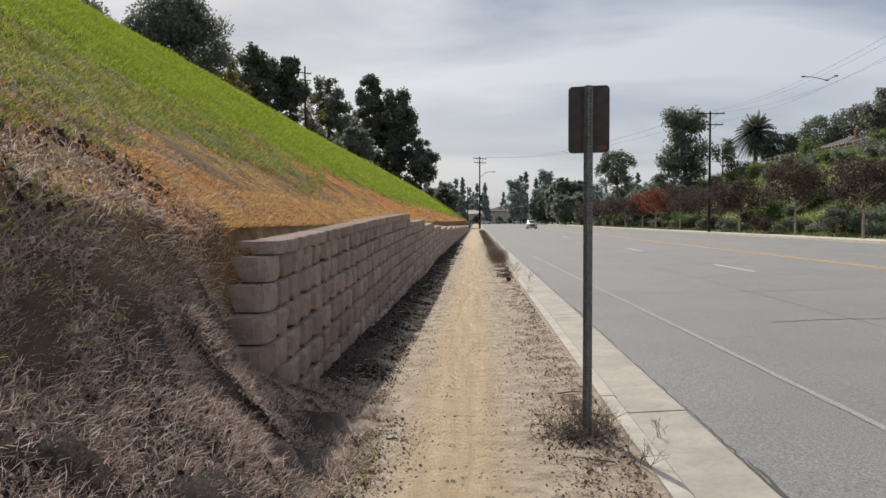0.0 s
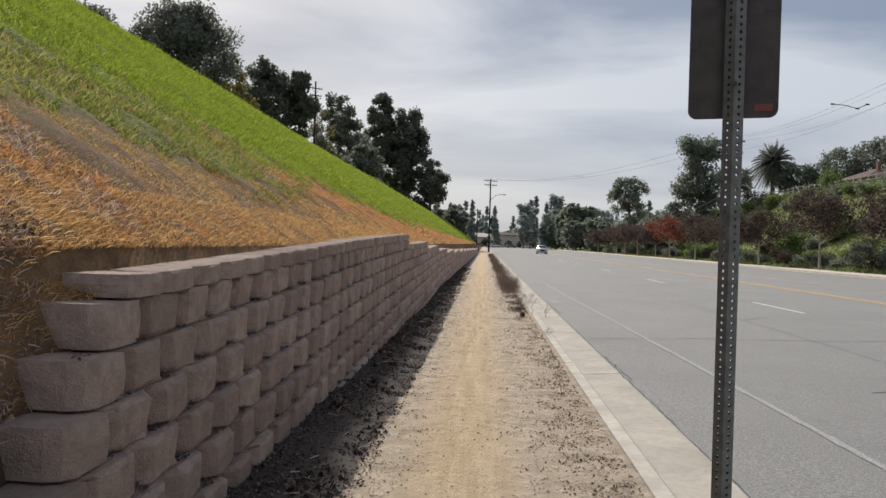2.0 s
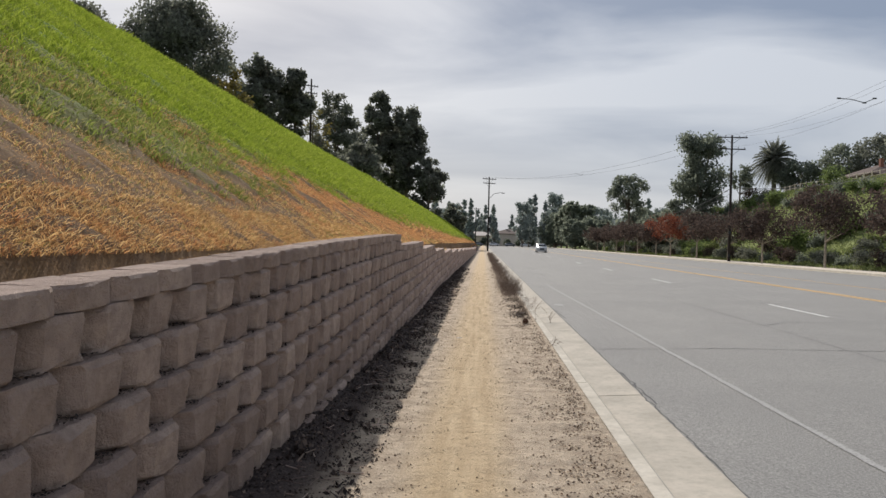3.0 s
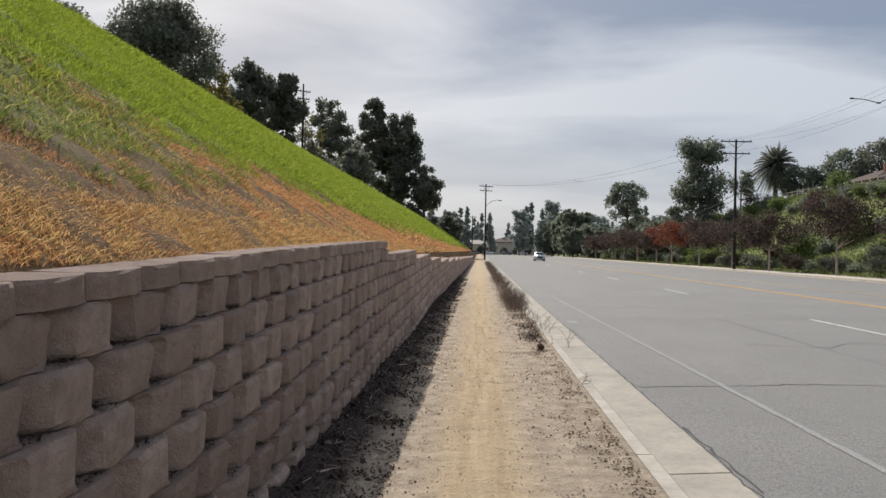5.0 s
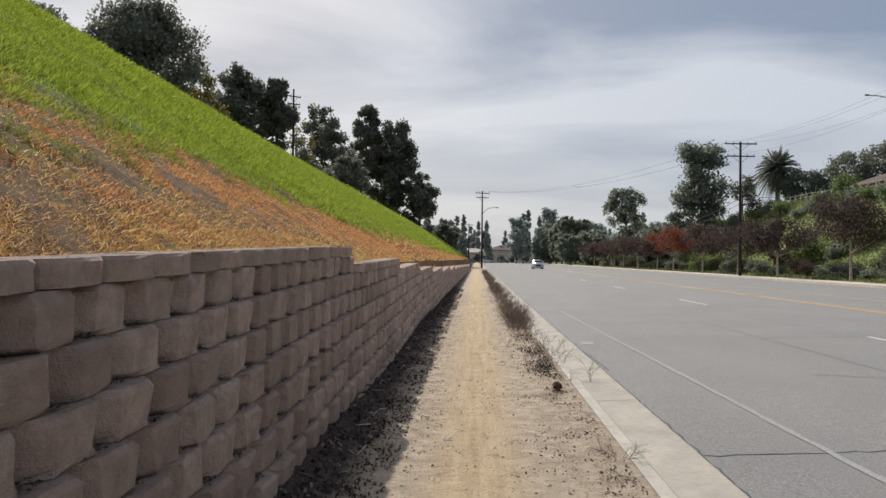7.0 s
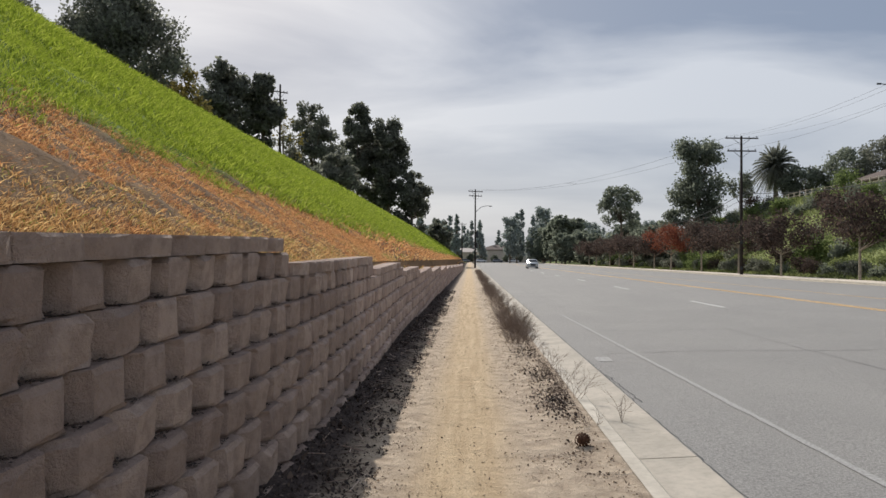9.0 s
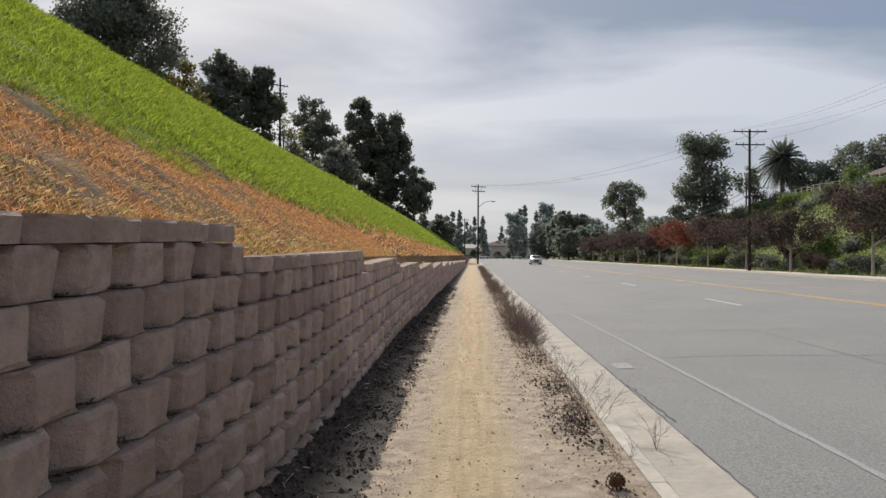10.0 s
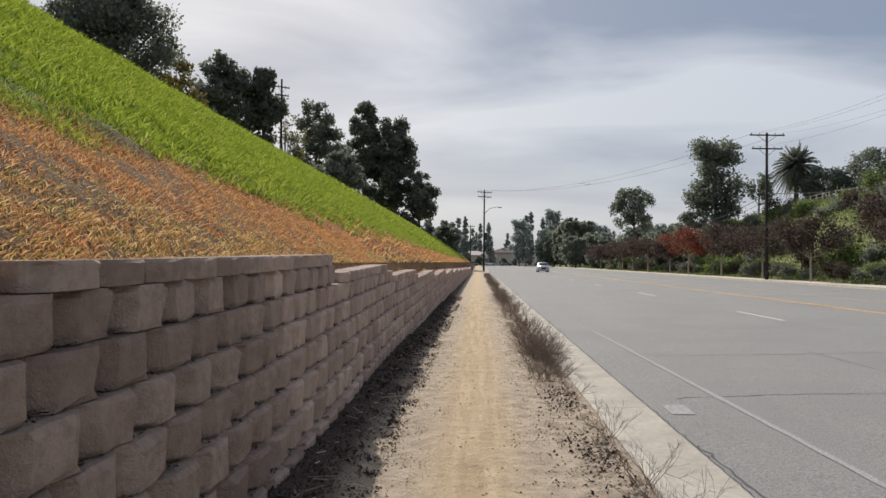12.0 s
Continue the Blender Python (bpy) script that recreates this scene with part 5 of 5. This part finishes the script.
for j in range(230):
    y = 25.6 + 75 * rw.random() ** 1.5
    x = 1.16 - 0.38 * rw.random() ** 1.4
    src = proto_weeds[int(rw.choice([7, 9, 11, 12]))]
    s = (0.75 + 0.55 * rw.random()) * (0.75 if y < 27 else 1.0)
    m = pose(x, y, 0, 0, 0, rw.random() * 360) @ Matrix.Diagonal((s, s, s, 1))
    ob = copy_thing(src, m.normalized())
    ob.matrix_basis = m
    tagged(ob, label="leafless dry weed in the strip of weeds along the kerb", group="dry weeds in a strip along the kerb")


def pine_cone(loc):
    bm = bmesh.new()
    for j in range(60):
        t = j / 60
        a = j * 2.4
        r = 0.045 * math.sin(math.pi * (0.15 + 0.8 * t))
        x = -0.06 + 0.12 * t
        p = Vector((x, math.cos(a) * r, 0.045 + math.sin(a) * r))
        o = Vector((0.012, math.cos(a) * 0.02, math.sin(a) * 0.02))
        s = Vector((0, -math.sin(a), math.cos(a))) * 0.012
        vs = [bm.verts.new(p - s), bm.verts.new(p + s), bm.verts.new(p + o + s * 0.6), bm.verts.new(p + o - s * 0.6)]
        bm.faces.new(vs)
    bmesh.ops.create_icosphere(bm, subdivisions=2, radius=0.036, matrix=pose(0, 0, 0.045) @ Matrix.Diagonal((1.5, 1, 1, 1)))
    ob = part("pine_cone", bm, M_CONE, None, "brown open pine cone lying on the dirt path", "", "pine cone")
    ob.matrix_basis = pose(*loc, 0, 0, 35)


M_CONE = plain("pine cone scales", (0.10, 0.05, 0.03), 0.9, vary=0.4, scale=40)
pine_cone((0.97, 18.5, 0.0))


# ---- cracks, patches and joints in the road ----
def crack(pts, w, seed, mat=None, z=0.004):
    rng = np.random.default_rng(seed)
    line = []
    for (x0, y0), (x1, y1) in zip(pts, pts[1:]):
        n = max(2, int(math.hypot(x1 - x0, y1 - y0) / 0.12))
        for j in range(n):
            t = j / n
            line.append((x0 + (x1 - x0) * t + rng.normal(0, 0.010), y0 + (y1 - y0) * t + rng.normal(0, 0.022)))
    line.append(pts[-1])
    line = np.array(line)
    d = np.gradient(line, axis=0)
    d /= np.linalg.norm(d, axis=1)[:, None] + 1e-9
    nrm = np.stack([-d[:, 1], d[:, 0]], -1)
    ww = (w / 2 * (0.5 + rng.random(len(line))))[:, None]
    a, b = line + nrm * ww, line - nrm * ww
    co = np.concatenate([np.column_stack([p, road_z(p[:, 0]) + 0.006 * wobble(p[:, 0], p[:, 1], 0.8, 2) + z]) for p in (a, b)])
    n = len(line)
    i = np.arange(n - 1)
    array_mesh("crack", co, np.stack([i, i + n, i + n + 1, i + 1], -1), mat or M_TAR, "structure", "dark crack in the asphalt", parent=road)


crack([(2.0, 16.1), (3.0, 16.2), (4.4, 16.45), (6.5, 16.4), (9.2, 16.9)], 0.022, 1)
crack([(2.3, 25.3), (4.0, 25.6), (7.0, 25.7), (10.5, 26.3)], 0.016, 2)
crack([(3.1, 29.3), (6.0, 29.6), (9.0, 30.2)], 0.016, 3)
crack([(4.8, 11.6), (6.2, 11.9), (9.0, 11.8), (12, 12.2)], 0.03, 4)
crack([(5.0, 20.6), (6.4, 20.2), (7.0, 20.9), (9.6, 21.0)], 0.018, 5)
crack([(5.4, 34.5), (7.5, 34.8), (9.6, 34.3)], 0.018, 8)
crack([(6, 7.6), (8.2, 8.0), (11, 7.8)], 0.026, 9)
for j in range(2):
    y = 44 + 12.5 * j
    crack([(2.2, y), (8.0, y + 0.6), (14.0, y + 0.2)], 0.025, 20 + j)
crack([(6.2, 4), (6.25, 20), (6.1, 30)], 0.010, 41)
# the seam between gutter and asphalt
crack([(1.985, 2.0), (1.985, 60.0)], 0.014, 50)
for k in range(3):
    crack([(2.02 + 0.02 * k, 3 + 9 * k), (2.01, 5 + 9 * k)], 0.02, 51 + k)
painted("pale_patch", 2.27, 0.26, 24.35, 24.9, M_WORN, "pale smear of dried paint on the road", 0.55, 0.01)
# a few sticks
for x, y, ang, ln in ((1.26, 14.0, 20, 0.16), (-1.0, 13.2, 70, 0.3), (-0.95, 17.5, 40, 0.35), (-1.05, 20.8, 65, 0.4), (1.0, 6.4, 10, 0.3), (0.9, 4.6, 160, 0.25), (-0.8, 5.3, 100, 0.35), (-1.1, 9.0, 80, 0.3)):
    bm = bmesh.new()
    tube(bm, [(-ln / 2, 0, 0.012), (0, 0.02, 0.02), (ln / 2, 0, 0.012)], [0.007, 0.006, 0.003], 5)
    ob = part("stick", bm, M_TWIG, None, "dry brown stick lying on the ground", "", "stick")
    ob.matrix_basis = pose(x, y, float(land(x, y)), 0, 0, ang)

# dirt and dead leaves on the wall's ledges, darkened to paint in the joints' shade
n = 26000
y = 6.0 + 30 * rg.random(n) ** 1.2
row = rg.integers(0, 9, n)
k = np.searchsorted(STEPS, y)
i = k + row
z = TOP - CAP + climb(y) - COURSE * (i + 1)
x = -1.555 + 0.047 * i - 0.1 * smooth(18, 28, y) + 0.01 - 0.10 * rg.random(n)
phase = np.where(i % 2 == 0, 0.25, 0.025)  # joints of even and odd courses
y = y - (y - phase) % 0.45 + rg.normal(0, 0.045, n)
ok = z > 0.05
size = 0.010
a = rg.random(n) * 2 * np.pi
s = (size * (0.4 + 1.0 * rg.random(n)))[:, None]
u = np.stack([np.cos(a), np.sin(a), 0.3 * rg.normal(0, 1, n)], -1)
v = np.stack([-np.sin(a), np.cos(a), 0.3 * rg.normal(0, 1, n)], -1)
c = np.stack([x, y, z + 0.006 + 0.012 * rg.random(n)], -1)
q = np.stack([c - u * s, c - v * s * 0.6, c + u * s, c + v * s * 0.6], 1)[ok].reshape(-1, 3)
array_mesh("ledge_litter", q, np.arange(len(q), dtype=np.int32).reshape(-1, 4), L_DIRT_SHADE, "stuff", "dead leaves on the ledges of the wall, darkened for the shade in its joints")

# the broken edge of the cut beside the wall's first blocks
x, y = scatter(rg, 18000, 1.75, 3.0, 4.6, 6.9)
X = -x
half = rg.random(len(x)) < smooth(5.2, 6.2, y)
blades("straw_grass", x[half], y[half], rg, 0.06, 0.0022, 1.3, L_DRY, "straw coloured dry grass overhanging the first blocks")
ok = ~half & (y < 5.9) & (X < thatch_edge(y) + 0.25)
blades("thatch", x[ok], y[ok], rg, 0.07, 0.0022, 2.2, L_THATCH, "grey brown dead stems on the cut", 0.02, 0.2, 1.0)
# leaves heaped beside the kerb, and tussocks on the bank
rt = np.random.default_rng(91)
n = 1500
x = 0.98 + rt.normal(0, 0.13, n)
y = np.where(rt.random(n) < 0.5, 20.3 + rt.normal(0, 0.5, n), np.where(rt.random(n) < 0.6, 22.2, 24.4) + rt.normal(0, 0.45, n))
ok = x < 1.16
litter("leaf_litter", int(ok.sum()), rt, x[ok], y[ok], 0.017, L_DIRT_SHADE, "clumps of dark dead leaves beside the kerb", 0.7)
tx, ty, tm = [], [], []
for j in range(300):
    yy = 3.5 + 34 * rt.random() ** 1.2
    XX = 2.5 + 5.5 * rt.random()
    m_ = 60
    tx.append(-XX + rt.normal(0, 0.07, m_))
    ty.append(yy + rt.normal(0, 0.07, m_))
    tm.append(np.full(m_, XX > patchy_edge(yy) - 0.5))
tx, ty, tm = np.concatenate(tx), np.concatenate(ty), np.concatenate(tm)
blades("tussock_green", tx[tm], ty[tm], rt, 0.13, 0.004, 1.0, L_TUFT, "coarse green tussocks on the bank")
keep_t = ~tm & (rt.random(len(tx)) < 0.8)
blades("tussock_dry", tx[keep_t], ty[keep_t], rt, 0.11, 0.003, 1.1, L_RUST, "rusty dry tussocks on the bank")
# leaves and sprouts between the cut and the path
n = 7000
x = -1.0 + np.abs(rt.normal(0, 0.28, n))
y = 2.0 + 3.6 * rt.random(n)
litter("leaf_litter", n, rt, x, y, 0.013, L_LEAF, "brown leaves at the foot of the cut", 0.5)
x, y = scatter(rt, 1500, 0.5, 1.0, 2.4, 5.2)
blades("sprouts", x, y, rt, 0.05, 0.004, 1.2, L_OLIVE, "small green sprouts among leaves")
n = 900
a = rt.random(n) * 6.283
r = 0.26 * np.abs(rt.normal(0, 1, n))
litter("leaf_litter", n, rt, 0.86 + r * np.cos(a) * 0.8, 5.2 + r * np.sin(a) * 1.3, 0.014, L_DIRT_SHADE, "dark leaves caught round the sign post", 0.6)
for j, (x, y, st, h, sp) in enumerate([(0.70, 5.3, 9, 0.2, 1.2), (0.9, 5.1, 12, 0.2, 1.3), (0.98, 5.2, 10, 0.28, 0.8), (0.75, 5.1, 9, 0.15, 1.6), (0.88, 5.4, 9, 0.32, 0.4), (1.08, 5.3, 6, 0.2, 1.2), (1.0, 4.7, 8, 0.12, 1.8)]):
    dry_weed((x, y, 0), 760 + j, st, h, sp)
# chopped stalks and crumbs lying on the cut
n = 52000
X = 0.65 + 2.3 * rt.random(n)
y = 0.8 + 5.2 * rt.random(n)
ok = ~((y > 5.5) & (X < 2.0))
litter("thatch_scraps", int(ok.sum()), rt, -X[ok], y[ok], 0.016, L_THATCH, "chopped grey brown stalks on the cut", 0.7)
n = 8000
X = 0.65 + 2.3 * rt.random(n)
y = 0.8 + 5.2 * rt.random(n)
ok = (clumpy(-X, y, 2.6, 44) > 0.1) & ~((y > 5.5) & (X < 2.0))
litter("thatch_scraps", int(ok.sum()), rt, -X[ok], y[ok], 0.026, L_DIRT_SHADE, "dark clods and decayed stalks on the cut", 0.8, 0.01)
# grit with bits of leaf between the wall's shade and the worn track
n = 6000
x = -0.74 + np.abs(rt.normal(0, 0.22, n))
y = 2.5 + 40 * rt.random(n) ** 1.3
litter("path_crumbs", n, rt, x, y, 0.010, L_LEAF, "bits of leaf and stalk beside the worn track", 0.4)


def paper_scrap(loc, seed, size):
    """A small crumpled pale scrap lying on the path."""
    rng = np.random.default_rng(seed)
    bm = bmesh.new()
    n = 6
    grid = [[bm.verts.new(((i / n - 0.5) * size + rng.normal(0, 0.003), (j / n - 0.5) * size * 0.6 + rng.normal(0, 0.003), 0.012 + abs(rng.normal(0, 0.007)))) for j in range(n)] for i in range(n)]
    for i in range(n - 1):
        for j in range(n - 1):
            bm.faces.new((grid[i][j], grid[i + 1][j], grid[i + 1][j + 1], grid[i][j + 1]))
    ob = part("paper_scrap", bm, M_PAPER, None, "small crumpled pale scrap lying on the dirt path", "", "litter")
    ob.matrix_basis = pose(*loc, 0, 0, 25)


M_PAPER = plain("dirty pale paper", (0.66, 0.60, 0.55), 0.9)
paper_scrap((-0.255, 16.0, 0.0), 3, 0.10)
paper_scrap((-0.47, 5.05, 0.0), 4, 0.11)

# sticks and broken stems lying in the shade of the wall
rd = np.random.default_rng(57)
co, fs = [], []
for j in range(420):
    y = 6.3 + 26 * rd.random() ** 1.3
    x = -1.15 + 0.42 * rd.random()
    a, ln, r = rd.random() * 6.283, 0.05 + 0.16 * rd.random() ** 2, 0.002 + 0.003 * rd.random()
    z = float(land(x, y)) + 0.008 + 0.02 * rd.random()
    p = Vector((x, y, z))
    d = Vector((math.cos(a), math.sin(a), rd.normal(0, 0.12))).normalized() * ln / 2
    u = d.orthogonal().normalized() * r
    v = d.cross(u).normalized() * r
    n0 = len(co)
    for q in (p - d, p + d):
        for k in range(3):
            co.append(tuple(q + u * math.cos(2.094 * k) + v * math.sin(2.094 * k)))
    for k in range(3):
        fs.append((n0 + k, n0 + (k + 1) % 3, n0 + 3 + (k + 1) % 3, n0 + 3 + k))
array_mesh("broken_stems", np.array(co), np.array(fs), L_THATCH, "stuff", "broken stems and twigs lying in the shade of the wall")
# clods and heaped dead leaves at the wall's foot, in the tone darkened for shade
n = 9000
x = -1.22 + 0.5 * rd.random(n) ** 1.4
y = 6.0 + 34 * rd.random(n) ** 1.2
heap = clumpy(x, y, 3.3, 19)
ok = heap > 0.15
litter("leaf_litter", int(ok.sum()), rd, x[ok], y[ok], 0.024, L_DIRT_SHADE, "clumps of dark dead leaves in the shade of the wall", 0.7, 0.008)
x, y = scatter(rd, 60000, 1.6, 5.2, 1.0, 7.5)
X = -x
n1 = clumpy(x, y, 1.7, 51)
ok = (X > thatch_edge(y) - 0.3 + 0.5 * rd.random(len(x))) & (X < patchy_edge(y) + 0.9) & ((y < 5.9) | (X > 2.1))
a1, b1, c1 = ok & (n1 > 0.25), ok & (n1 <= 0.25) & (n1 > -0.35), ok & (n1 <= -0.35)
blades("rust_grass", x[a1], y[a1], rd, 0.06, 0.0022, 1.1, L_RUST, "rust orange dead grass above the cut")
blades("thatch", x[b1], y[b1], rd, 0.07, 0.002, 1.5, L_THATCH, "grey brown dead stems above the cut", 0.01, 0.15, 0.9)
blades("straw_grass", x[c1], y[c1], rd, 0.06, 0.002, 1.1, L_DRY, "straw coloured dry grass above the cut")
# the dry fringe that hangs over the wall's back edge
x, y = scatter(rd, 60000, 1.66, 2.5, 5.9, 20.0)
m_ = clumpy(x, y, 2.4, 61) > 0.3
blades("straw_grass", x[~m_], y[~m_], rd, 0.055, 0.0018, 1.1, L_DRY, "straw coloured dry grass along the top of the wall")
blades("rust_grass", x[m_], y[m_], rd, 0.05, 0.0018, 1.1, L_RUST, "rust orange dead grass along the top of the wall")
